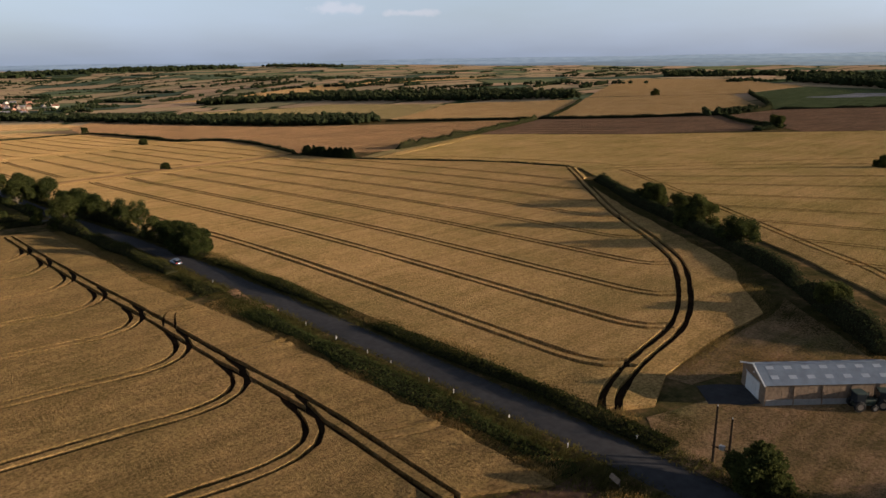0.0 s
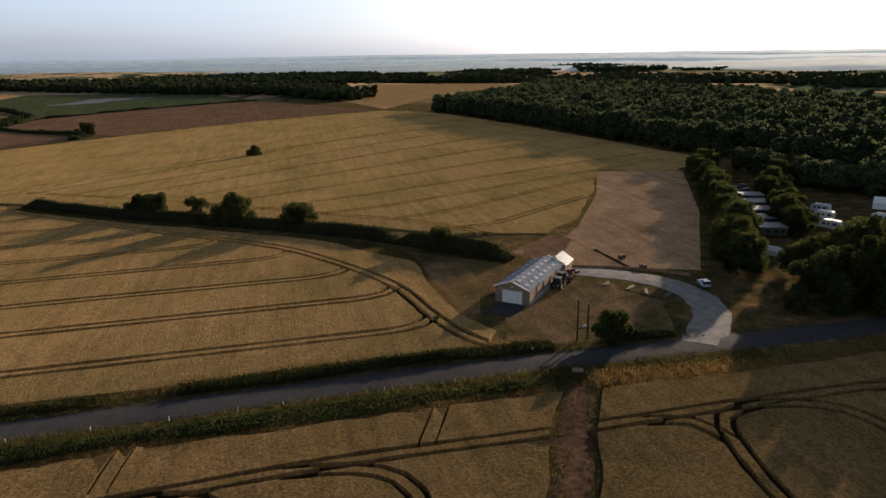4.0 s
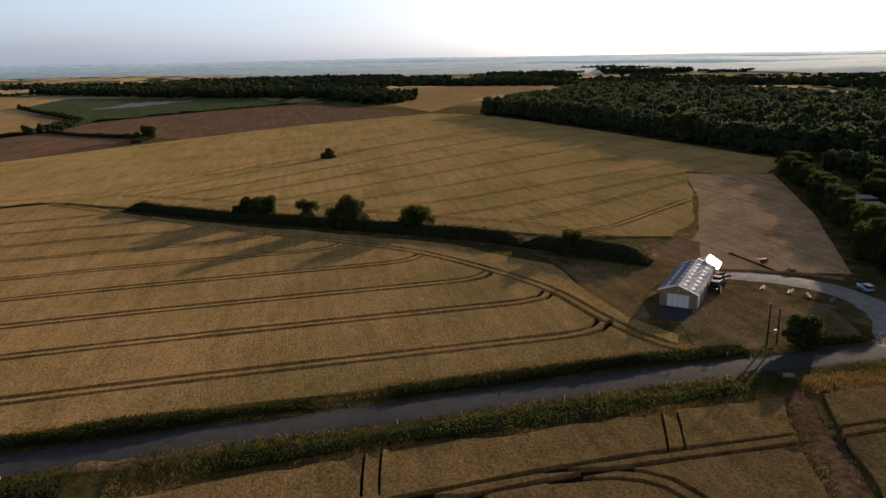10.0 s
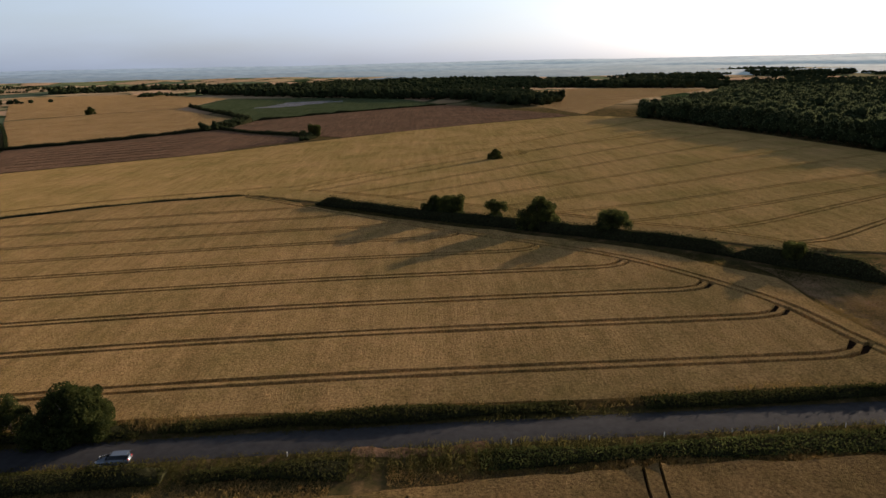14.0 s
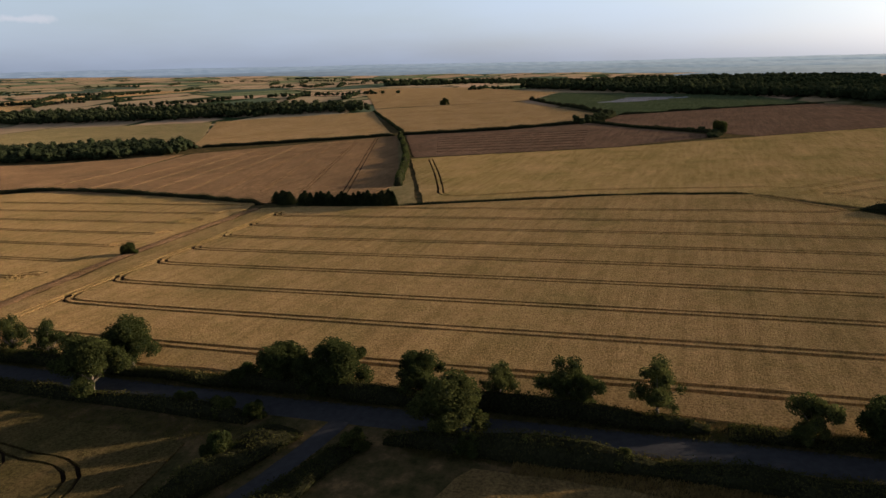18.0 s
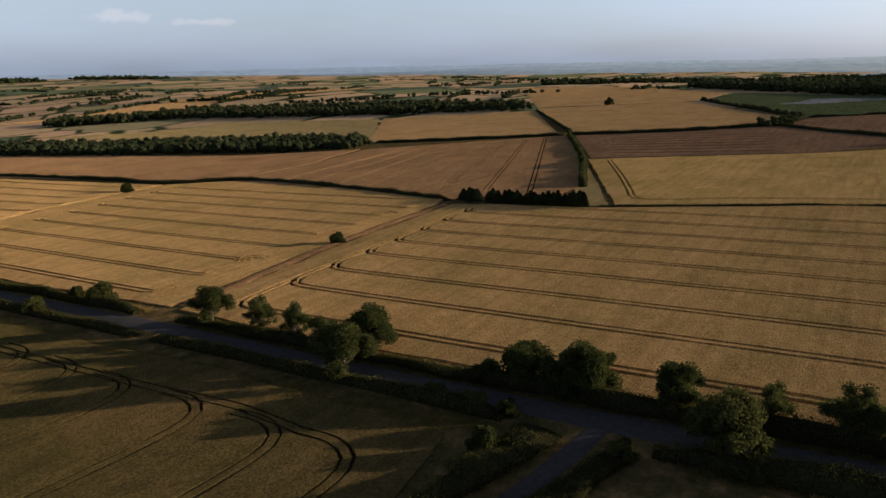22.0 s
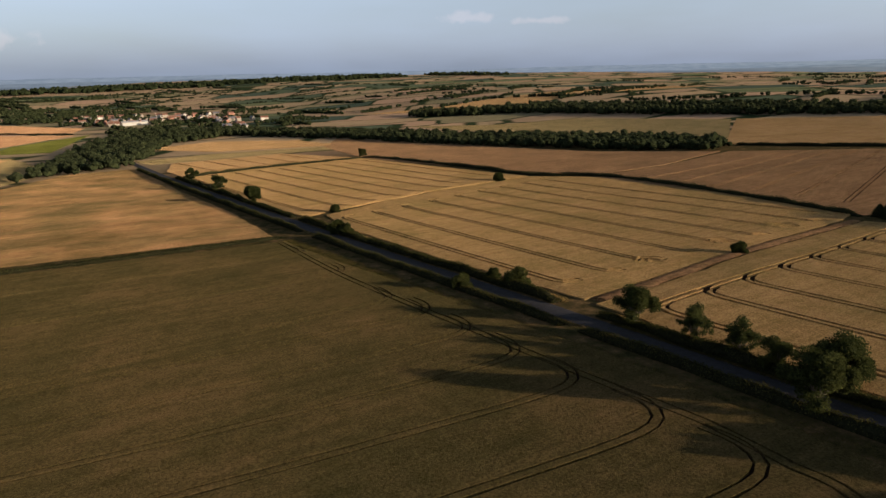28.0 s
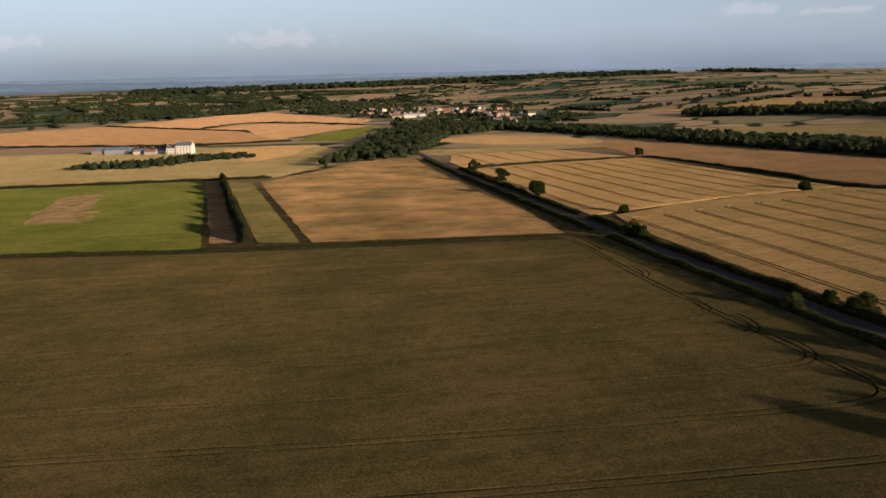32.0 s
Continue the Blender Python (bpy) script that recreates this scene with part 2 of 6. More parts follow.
def crop_mat(name, a, c, d, rows_deg=90.0, row=0.0, patch=(0.6, 0.62, 0.5), bump=0.35, mottle=0.3, tint=(0.76, 0.8, 0.72)):
    """Standing crop: ears as fine grain, drill rows along rows_deg, drifts of ripeness over tens of metres."""
    a, c, d = [(q[0] * 1.02, q[1] * 0.935, q[2] * 1.08) for q in (a, c, d)]
    m, n, l, b = mat_new(name)
    p = pos_node(n)
    along = mapped(n, l, p, -rows_deg, (1, 1, 1))
    streak = mapped(n, l, p, -rows_deg, (0.03, 0.45, 0.2))
    fine = noise_node(n, l, 2.2, 6, p, 0.78)
    blot = noise_node(n, l, 0.035, 5, p, 0.6)
    st = noise_node(n, l, 1.0, 4, streak, 0.6)
    base = ramp_node(n, l, blot.outputs["Fac"], [(0.32, a), (0.5, c), (0.68, d)])
    g = ramp_node(n, l, fine.outputs["Fac"], [(0.37, (0.50,) * 3), (0.63, (1.34,) * 3)])
    s = ramp_node(n, l, st.outputs["Fac"], [(0.35, patch), (0.62, (1.08, 1.06, 1.0))])
    x = mix_node(n, l, 1.0, base.outputs["Color"], g.outputs["Color"], "MULTIPLY")
    x = mix_node(n, l, 0.8, x, s.outputs["Color"], "MULTIPLY")
    mot = noise_node(n, l, mottle, 5, p, 0.7)
    mk = ramp_node(n, l, mot.outputs["Fac"], [(0.3, tint), (0.55, (1, 1, 1)), (0.75, (1.14, 1.1, 1.04))])
    x = mix_node(n, l, 1.0, x, mk.outputs["Color"], "MULTIPLY")
    h = fine.outputs["Fac"]
    if row:
        w = n.new("ShaderNodeTexWave")
        w.wave_type, w.bands_direction = "BANDS", "Y"
        w.inputs["Scale"].default_value, w.inputs["Distortion"].default_value = 0.314 / row, 4.0
        w.inputs["Detail"].default_value = 2
        l.new(along, w.inputs["Vector"])
        wr = ramp_node(n, l, w.outputs["Fac"], [(0.15, (0.68,) * 3), (0.6, (1.08,) * 3)])
        show = noise_node(n, l, 0.06, 3, p)
        amount = ramp_node(n, l, show.outputs["Fac"], [(0.42, (0.0,) * 3), (0.72, (0.4,) * 3)])
        x = mix_node(n, l, amount.outputs["Color"], x, wr.outputs["Color"], "MULTIPLY")
        ad = n.new("ShaderNodeMath")
        ad.operation = "MULTIPLY_ADD"
        l.new(w.outputs["Fac"], ad.inputs[0])
        ad.inputs[1].default_value = 0.05
        l.new(fine.outputs["Fac"], ad.inputs[2])
        h = ad.outputs[0]
    l.new(x, b.inputs["Base Color"])
    b.inputs["Roughness"].default_value = 0.85
    b.inputs["Diffuse Roughness"].default_value = 0.7
    b.inputs["Specular IOR Level"].default_value = 0.0
    bump_node(n, l, b, h, 1.0, bump)
    return m


def leaf_mat(name, dark, light, scale=0.5, glow=0.42, vary=1.0):
    m, n, l, b = mat_new(name)
    p = pos_node(n)
    a = noise_node(n, l, scale, 3, p)
    rnd = n.new("ShaderNodeObjectInfo").outputs["Random"]
    r = ramp_node(n, l, a.outputs["Fac"], [(0.3, dark), (0.72, light)])
    k = ramp_node(n, l, rnd, [(0.0, (0.75, 0.8, 0.75)), (1.0, (1.2, 1.12, 1.0))])
    isl = n.new("ShaderNodeNewGeometry").outputs["Random Per Island"]
    k2 = ramp_node(n, l, isl, [(0.0, (1 - 0.4 * vary, 1 - 0.35 * vary, 1 - 0.4 * vary)), (1.0, (1 + 0.35 * vary, 1 + 0.3 * vary, 1 + 0.15 * vary))])
    x = mix_node(n, l, 1.0, r.outputs["Color"], k.outputs["Color"], "MULTIPLY")
    x = mix_node(n, l, 1.0, x, k2.outputs["Color"], "MULTIPLY")
    l.new(x, b.inputs["Base Color"])
    b.inputs["Roughness"].default_value = 0.75
    b.inputs["Specular IOR Level"].default_value = 0.0
    tr = n.new("ShaderNodeBsdfTranslucent")
    l.new(x, tr.inputs["Color"])
    mx = n.new("ShaderNodeMixShader")
    mx.inputs[0].default_value = glow
    l.new(b.outputs[0], mx.inputs[1])
    l.new(tr.outputs[0], mx.inputs[2])
    l.new(mx.outputs[0], n["Material Output"].inputs["Surface"])
    return m


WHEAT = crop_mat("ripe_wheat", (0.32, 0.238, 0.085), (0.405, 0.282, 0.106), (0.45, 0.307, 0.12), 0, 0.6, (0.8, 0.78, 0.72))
# same ripe wheat, rows turned; dimness of the near ground put into its colour
WHEAT_X = crop_mat("ripe_wheat_cross_dim", (0.178, 0.135, 0.051), (0.232, 0.167, 0.064), (0.265, 0.186, 0.074), 90, 0.6, (0.8, 0.78, 0.72))
WHEAT_F = crop_mat("wheat_turning", (0.36, 0.275, 0.09), (0.46, 0.325, 0.115), (0.53, 0.36, 0.138), 112, 0.9, (0.8, 0.8, 0.7))
BARLEY = crop_mat("pale_barley", (0.36, 0.245, 0.095), (0.42, 0.285, 0.115), (0.46, 0.315, 0.135), 90, 0, (0.82, 0.8, 0.76))
GREENCROP = crop_mat("unripe_crop", (0.078, 0.069, 0.025), (0.104, 0.084, 0.031), (0.134, 0.10, 0.039), 172, 0, (0.8, 0.85, 0.75))
RED = crop_mat("red_brown_crop", (0.25, 0.168, 0.078), (0.30, 0.196, 0.09), (0.34, 0.22, 0.10), 25, 4.0, (0.8, 0.75, 0.7))
REDDARK = crop_mat("dark_red_brown_crop", (0.17, 0.117, 0.066), (0.205, 0.138, 0.078), (0.24, 0.158, 0.088), 25, 6.0, (0.75, 0.7, 0.66))
STUBBLE = crop_mat("stubble", (0.137, 0.114, 0.043), (0.246, 0.175, 0.068), (0.38, 0.24, 0.10), 100, 0, (0.74, 0.7, 0.66), 0.2, 0.02, (0.72, 0.72, 0.66))
ORANGE = crop_mat("orange_stubble", (0.36, 0.232, 0.11), (0.41, 0.262, 0.122), (0.46, 0.292, 0.14), 70, 3.0, (0.85, 0.8, 0.76))
RUSSET = crop_mat("russet_stubble", (0.28, 0.178, 0.08), (0.32, 0.205, 0.092), (0.36, 0.23, 0.105), 70, 5.0, (0.85, 0.8, 0.76))
OLIVE = crop_mat("olive_pasture", (0.24, 0.20, 0.085), (0.29, 0.235, 0.10), (0.33, 0.26, 0.115), 30, 3.0, (0.75, 0.8, 0.7))
GREENFIELD = crop_mat("green_ley", (0.105, 0.122, 0.024), (0.13, 0.145, 0.030), (0.155, 0.165, 0.038), 97, 0, (0.75, 0.82, 0.7))
ROOTS = crop_mat("dark_green_crop", (0.072, 0.098, 0.044), (0.09, 0.118, 0.052), (0.11, 0.138, 0.06), 40, 3.0)
LAVENDER = crop_mat("flowering_crop", (0.20, 0.215, 0.225), (0.235, 0.25, 0.26), (0.265, 0.28, 0.29), 40, 3.0)
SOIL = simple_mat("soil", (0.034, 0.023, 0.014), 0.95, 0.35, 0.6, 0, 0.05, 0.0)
CHURNED = simple_mat("churned_earth", (0.085, 0.052, 0.034), 0.95, 0.5, 0.9, 0, 0.25, 0.0)
DOCK = crop_mat("dead_brown_growth", (0.24, 0.155, 0.075), (0.32, 0.205, 0.095), (0.38, 0.24, 0.11), 10, 0, (0.6, 0.6, 0.55), 0.4, 0.4, (0.45, 0.5, 0.45))
MOWN = crop_mat("mown_dry_grass", (0.38, 0.265, 0.135), (0.455, 0.315, 0.165), (0.52, 0.37, 0.20), 150, 0, (0.8, 0.76, 0.68), 0.05, 0.12, (0.66, 0.66, 0.6))
ROUGH = crop_mat("rough_dry_grass", (0.155, 0.138, 0.056), (0.27, 0.185, 0.094), (0.195, 0.15, 0.072), 60, 0, (0.7, 0.75, 0.55), 0.3, 0.16, (0.42, 0.52, 0.4))
BROWN = crop_mat("brown_earth", (0.22, 0.14, 0.075), (0.27, 0.17, 0.09), (0.31, 0.2, 0.11), 20, 0, (0.75, 0.72, 0.7), 0.05)
VERGE = crop_mat("verge_grass", (0.11, 0.11, 0.036), (0.15, 0.13, 0.045), (0.24, 0.175, 0.072), 90, 0, (0.7, 0.8, 0.6), 0.25)
ASPHALT = simple_mat("asphalt", (0.047, 0.046, 0.048), 0.9, 0.2, 0.9, 0, 0.01, 0.03)
GRAVEL = simple_mat("gravel", (0.225, 0.21, 0.195), 0.95, 0.3, 0.55, 0, 0.03, 0.03)
DRYTUFT = leaf_mat("dry_grass_tuft", (0.17, 0.115, 0.045), (0.27, 0.185, 0.08), 0.6, 0.3, 0.35)
GREENTUFT = leaf_mat("green_grass_tuft", (0.055, 0.052, 0.018), (0.125, 0.105, 0.038), 0.4, 0.5, 0.35)
LEAF = leaf_mat("leaf_green", (0.020, 0.025, 0.009), (0.075, 0.072, 0.028), 0.25, 0.35, 0.15)
LEAF_B = leaf_mat("leaf_olive", (0.028, 0.036, 0.014), (0.088, 0.098, 0.036), 0.4, 0.42, 0.5)
LEAF_T = leaf_mat("leaf_tree", (0.020, 0.027, 0.012), (0.084, 0.095, 0.036))
# dark leaf of hedges and conifers; inside crowns its colour stands for shade
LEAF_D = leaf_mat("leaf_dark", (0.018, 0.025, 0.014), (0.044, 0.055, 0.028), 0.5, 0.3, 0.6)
# wood leaves lifted paler and bluer, haze put into the colour
LEAF_W = leaf_mat("leaf_wood_hazed", (0.050, 0.062, 0.038), (0.138, 0.155, 0.082), 0.10, 0.34, 0.5)
# darker copy of LEAF_W; side-lit shade is put into the leaf colour
LEAF_SHADED = leaf_mat("leaf_shaded", (0.024, 0.032, 0.020), (0.066, 0.078, 0.044), 0.10, 0.25, 0.5)
# twig colour darkened to hold the shade deep inside a hedge
TWIG_SHADE = simple_mat("hedge_twigs_shaded", (0.022, 0.022, 0.011), 0.95, 0.5, 2.0, 0, 0.3, 0.0)
BARK = simple_mat("bark", (0.12, 0.095, 0.07), 0.9, 0.3, 4.0, 0, 0.05)


def far_mat():
    """Open country: a patchwork of crops and pasture with dark hedges, and rough grass close by."""
    m, n, l, b = mat_new("country")
    p = pos_node(n)
    q = mapped(n, l, p, 20, (0.0042, 0.0075, 0.0))
    v = n.new("ShaderNodeTexVoronoi")
    v.distance, v.inputs["Scale"].default_value, v.inputs["Randomness"].default_value = "CHEBYCHEV", 1.0, 0.85
    l.new(q, v.inputs["Vector"])
    sep = n.new("ShaderNodeSeparateColor")
    l.new(v.outputs["Color"], sep.inputs["Color"])
    r = ramp_node(n, l, sep.outputs["Red"], [(0.0, (0.36, 0.25, 0.15)), (0.17, (0.150, 0.165, 0.085)), (0.27, (0.40, 0.285, 0.165)), (0.42, (0.10, 0.125, 0.075)), (0.52, (0.26, 0.22, 0.12)), (0.63, (0.44, 0.29, 0.18)), (0.80, (0.075, 0.10, 0.07)), (0.88, (0.38, 0.275, 0.16))])
    r.color_ramp.interpolation = "CONSTANT"
    e = n.new("ShaderNodeTexVoronoi")
    e.feature, e.distance = "F2", "CHEBYCHEV"
    e.inputs["Scale"].default_value, e.inputs["Randomness"].default_value = 1.0, 0.85
    l.new(q, e.inputs["Vector"])
    sub = n.new("ShaderNodeMath")
    sub.operation = "SUBTRACT"
    l.new(e.outputs["Distance"], sub.inputs[0])
    l.new(v.outputs["Distance"], sub.inputs[1])
    wig = noise_node(n, l, 0.02, 4, p)
    ad = n.new("ShaderNodeMath")
    ad.operation = "MULTIPLY_ADD"
    l.new(wig.outputs["Fac"], ad.inputs[0])
    ad.inputs[1].default_value = -0.05
    l.new(sub.outputs[0], ad.inputs[2])
    edge = ramp_node(n, l, ad.outputs[0], [(0.0, (1, 1, 1)), (0.04, (0, 0, 0))])
    gr = noise_node(n, l, 0.05, 6, p, 0.7)
    gk = ramp_node(n, l, gr.outputs["Fac"], [(0.3, (0.8,) * 3), (0.7, (1.12,) * 3)])
    x = mix_node(n, l, 1.0, r.outputs["Color"], gk.outputs["Color"], "MULTIPLY")
    x = mix_node(n, l, edge.outputs["Color"], x, (0.03, 0.045, 0.02))
    near = noise_node(n, l, 0.22, 7, p, 0.75)
    nr = ramp_node(n, l, near.outputs["Fac"], [(0.36, (0.030, 0.030, 0.012)), (0.47, (0.066, 0.054, 0.022)), (0.56, (0.10, 0.068, 0.032)), (0.66, (0.19, 0.122, 0.055))])
    ln = n.new("ShaderNodeVectorMath")
    ln.operation = "DISTANCE"
    l.new(p, ln.inputs[0])
    ln.inputs[1].default_value = (240, 280, 0)
    mr = n.new("ShaderNodeMapRange")
    mr.inputs["From Min"].default_value, mr.inputs["From Max"].default_value = 520, 720
    l.new(ln.outputs["Value"], mr.inputs["Value"])
    x = mix_node(n, l, mr.outputs["Result"], nr.outputs["Color"], x)
    l.new(x, b.inputs["Base Color"])
    b.inputs["Roughness"].default_value = 0.95
    b.inputs["Specular IOR Level"].default_value = 0.0
    bump_node(n, l, b, near.outputs["Fac"], 0.5, 0.3)
    return m


COUNTRY = far_mat()


# ---- shaping helpers ----
def sst(a, b, x):
    u = np.clip((np.asarray(x, float) - a) / (b - a), 0, 1)
    return u * u * (3 - 2 * u)


K = 0.8  # metres to one unit of the plan below


def height(x, y):
    """The lie of the land, in metres: level in the south, falling north into the valley, hills all round the skyline."""
    x, y = np.asarray(x, float) / K, np.asarray(y, float) / K
    s = 60 * np.logaddexp(0, (y - 170) / 60)
    z = 4.2 - 52 * np.tanh(0.046 * s / 52) * (1 - 0.8 * sst(700, 1500, x))
    z = z - 26 * sst(1150, 2100, 0.8 * x - 0.6 * y)
    r = np.hypot(x - 200, y - 300)
    off = np.arctan2(y - 300, x - 200) - radians(66)
    rim = -6 + 44 * np.exp(-(off / radians(34)) ** 2)
    return K * (z + sst(2700, 4700, r) * (rim - z))


def hz(x, y):
    return float(height(x, y))


def mesh_object(name, verts, faces, mat, parent=None, label="", smooth=False):
    me = bpy.data.meshes.new(name)
    me.from_pydata(verts, [], faces)
    me.materials.append(mat)
    if smooth:
        me.shade_smooth()
    ob = new(name, me)
    if parent is not None:
        ob.parent = parent
    if label:
        ob["label"] = label
    return ob


def part(name, bm, mat, parent=None, label="", smooth=False):
    me = bpy.data.meshes.new(name)
    bm.to_mesh(me)
    bm.free()
    me.materials.append(mat)
    if smooth:
        me.shade_smooth()
    ob = new(name, me)
    if parent is not None:
        ob.parent = parent
    if label:
        ob["label"] = label
    return ob


def thing(name, x, y, label, category, rz=0.0, z=None, group=""):
    x, y = x * K, y * K
    ob = new(name)
    ob.empty_display_size = 0.5
    ob.matrix_basis = pose(x, y, hz(x, y) if z is None else z, 0, 0, rz)
    return tagged(ob, label, category, group)


def add_box(bm, cx, cy, cz, sx, sy, sz, m=None, bevel=0.0):
    v = bmesh.ops.create_cube(bm, size=1.0)["verts"]
    bmesh.ops.scale(bm, vec=(sx, sy, sz), verts=v)
    bmesh.ops.translate(bm, vec=(cx, cy, cz), verts=v)
    if bevel:
        es = list({e for w in v for e in w.link_edges})
        r = bmesh.ops.bevel(bm, geom=es, offset=bevel, segments=2, profile=0.5, affect="EDGES")
        v = list({w for f in r["faces"] for w in f.verts})
    if m is not None:
        bmesh.ops.transform(bm, matrix=m, verts=v)
    return v


def box(cx, cy, cz, sx, sy, sz, bevel=0.0):
    bm = bmesh.new()
    add_box(bm, cx, cy, cz, sx, sy, sz, None, bevel)
    return bm


def plan(pts):
    return [(p[0] * K, p[1] * K) for p in pts]


def resample(pts, step):
    """A smooth line through pts, in steps of about that many metres."""
    pts = [np.array(p, float) for p in pts]
    out = []
    for i in range(len(pts) - 1):
        p0, p1, p2, p3 = pts[max(i - 1, 0)], pts[i], pts[i + 1], pts[min(i + 2, len(pts) - 1)]
        d = np.linalg.norm(p2 - p1)
        m1, m2 = (p2 - p0), (p3 - p1)
        m1 = m1 / max(np.linalg.norm(m1), 1e-6) * d
        m2 = m2 / max(np.linalg.norm(m2), 1e-6) * d
        k = max(1, int(d / step), int(min(d, 16.0) / 2.2))
        for j in range(k):
            u = j / k
            out.append((2 * u**3 - 3 * u**2 + 1) * p1 + (u**3 - 2 * u**2 + u) * m1 + (-2 * u**3 + 3 * u**2) * p2 + (u**3 - u**2) * m2)
    out.append(pts[-1])
    return np.array(out)


def normals_of(line):
    d = np.gradient(line, axis=0)
    d /= np.maximum(np.linalg.norm(d, axis=1), 1e-6)[:, None]
    return np.stack([-d[:, 1], d[:, 0]], 1)


def strip(name, pts, width, lift, mat, parent=None, label="", ragged=0.0, step=6.0, thick=0.0, seed=0):
    """A band that lies on the land along a line."""
    line = resample(plan(pts), step)
    nn = normals_of(line)
    rs = np.random.RandomState(seed)
    verts, faces = [], []
    cols = 5
    for i, (p, q) in enumerate(zip(line, nn)):
        wl, wr = width / 2 + ragged * rs.uniform(-1, 1), width / 2 + ragged * rs.uniform(-1, 1)
        for u in np.linspace(-1, 1, cols):
            s = p + q * (wl if u < 0 else wr) * u
            verts.append((s[0], s[1], hz(s[0], s[1]) + lift - (thick if abs(u) == 1 else 0)))
    for i in range(len(line) - 1):
        for c in range(cols - 1):
            a = i * cols + c
            faces.append((a + 1, a, a + cols, a + cols + 1))
    return mesh_object(name, verts, faces, mat, parent, label, True)


from mathutils.geometry import delaunay_2d_cdt


def inside(poly, x, y):
    c = np.zeros(np.shape(x), bool)
    n = len(poly)
    for i in range(n):
        (x1, y1), (x2, y2) = poly[i], poly[i - 1]
        hit = ((y1 > y) != (y2 > y)) & (x < (x2 - x1) * (y - y1) / ((y2 - y1) or 1e-9) + x1)
        c ^= hit
    return c


def smooth_outline(outline, step=8.0, wob=0.5, seed=0):
    rs = np.random.RandomState(seed)
    out = []
    n = len(outline)
    for i in range(n):
        a, b = np.array(outline[i], float), np.array(outline[(i + 1) % n], float)
        d = b - a
        L = np.linalg.norm(d)
        k = max(1, int(L / step))
        q = np.array([-d[1], d[0]]) / max(L, 1e-6)
        for j in range(k):
            out.append(tuple(a + d * j / k + (q * rs.uniform(-wob, wob) if j else 0)))
    return out


def field(name, outline, crop, mat, label, tracks=(), gauge=2.2, wheel=1.15, grid=25.0, step=6.0, wob=0.6, kind="structure", category="field", soil=True, seed=1):
    """A crop standing crop metres high inside an outline; wheel tracks are real gaps in it, down to the soil."""
    ring = smooth_outline(plan(outline), step, wob, seed)
    pts = [Vector(p) for p in ring]
    edges = [(i, (i + 1) % len(ring)) for i in range(len(ring))]
    rs = np.random.RandomState(seed)
    segs = []
    for tr in tracks:
        broad = wheel
        if isinstance(tr[0], float):
            broad, tr = tr[0], tr[1:]
        line = resample(plan(tr), 6.0)
        nn = normals_of(line)
        for turn in (-1, 1):
            c = line + nn * turn * gauge / 2
            w = broad / 2 * rs.uniform(0.75, 1.3, len(c))[:, None]
            k, m = len(pts), len(c)
            pts += [Vector(p) for p in c - nn * w] + [Vector(p) for p in c + nn * w]
            edges += [(k + i, k + i + 1) for i in range(m - 1)] + [(k + m + i, k + m + i + 1) for i in range(m - 1)]
            edges += [(k, k + m), (k + m - 1, k + 2 * m - 1)]
            segs.append(np.hstack([c[:-1], c[1:], (w[:-1] + w[1:]) / 2]))
    xs, ys = [p[0] for p in ring], [p[1] for p in ring]
    gx, gy = np.meshgrid(np.arange(min(xs), max(xs), grid), np.arange(min(ys), max(ys), grid))
    gx, gy = gx.ravel(), gy.ravel()
    ok = inside(ring, gx, gy)
    pts += [Vector((float(a), float(b))) for a, b in zip(gx[ok], gy[ok])]
    v, _, f, _, _, _ = delaunay_2d_cdt(pts, edges, [], 0, 1e-4, False)
    V = np.array([(p.x, p.y) for p in v])
    Z = height(V[:, 0], V[:, 1])
    T = np.array([tuple(q) for q in f])
    C = V[T].mean(1)
    T = T[inside(ring, C[:, 0], C[:, 1])]
    C = V[T].mean(1)
    rut = np.zeros(len(T), bool)
    for q in segs:
        near = np.nonzero((C[:, 0] > q[:, [0, 2]].min() - 2) & (C[:, 0] < q[:, [0, 2]].max() + 2) & (C[:, 1] > q[:, [1, 3]].min() - 2) & (C[:, 1] < q[:, [1, 3]].max() + 2))[0]
        if len(near):
            a, d = q[:, :2], q[:, 2:4] - q[:, :2]
            rel = C[near][:, None, :] - a[None]
            u = np.clip(np.sum(rel * d, 2) / np.maximum(np.sum(d * d, 1), 1e-9), 0, 1)
            dist = np.linalg.norm(rel - u[:, :, None] * d[None], axis=2)
            rut[near] |= np.any(dist < q[:, 4] * 1.02, 1)
    keep = [tuple(q) for q in T[~rut].tolist()]
    rim = {(round(a, 3), round(b, 3)) for a, b in ring}
    top = [(x, y, z + (crop * 0.45 if (round(x, 3), round(y, 3)) in rim else crop)) for (x, y), z in zip(V.tolist(), Z)]
    n = len(top)
    verts = top + [(x, y, z - 0.05) for (x, y), z in zip(V, Z)]
    count = {}
    for q in keep:
        for a, b in zip(q, q[1:] + q[:1]):
            count[(a, b)] = count.get((a, b), 0) + 1
    walls = [(a + n, b + n, b, a) for (a, b) in count if (b, a) not in count]
    field_ob = mesh_object(name, verts, keep + walls, mat)
    tagged(field_ob, label, category, "", kind)
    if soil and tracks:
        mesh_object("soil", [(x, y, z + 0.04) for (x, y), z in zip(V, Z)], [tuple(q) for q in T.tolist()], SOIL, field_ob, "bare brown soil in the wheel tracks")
    return field_ob


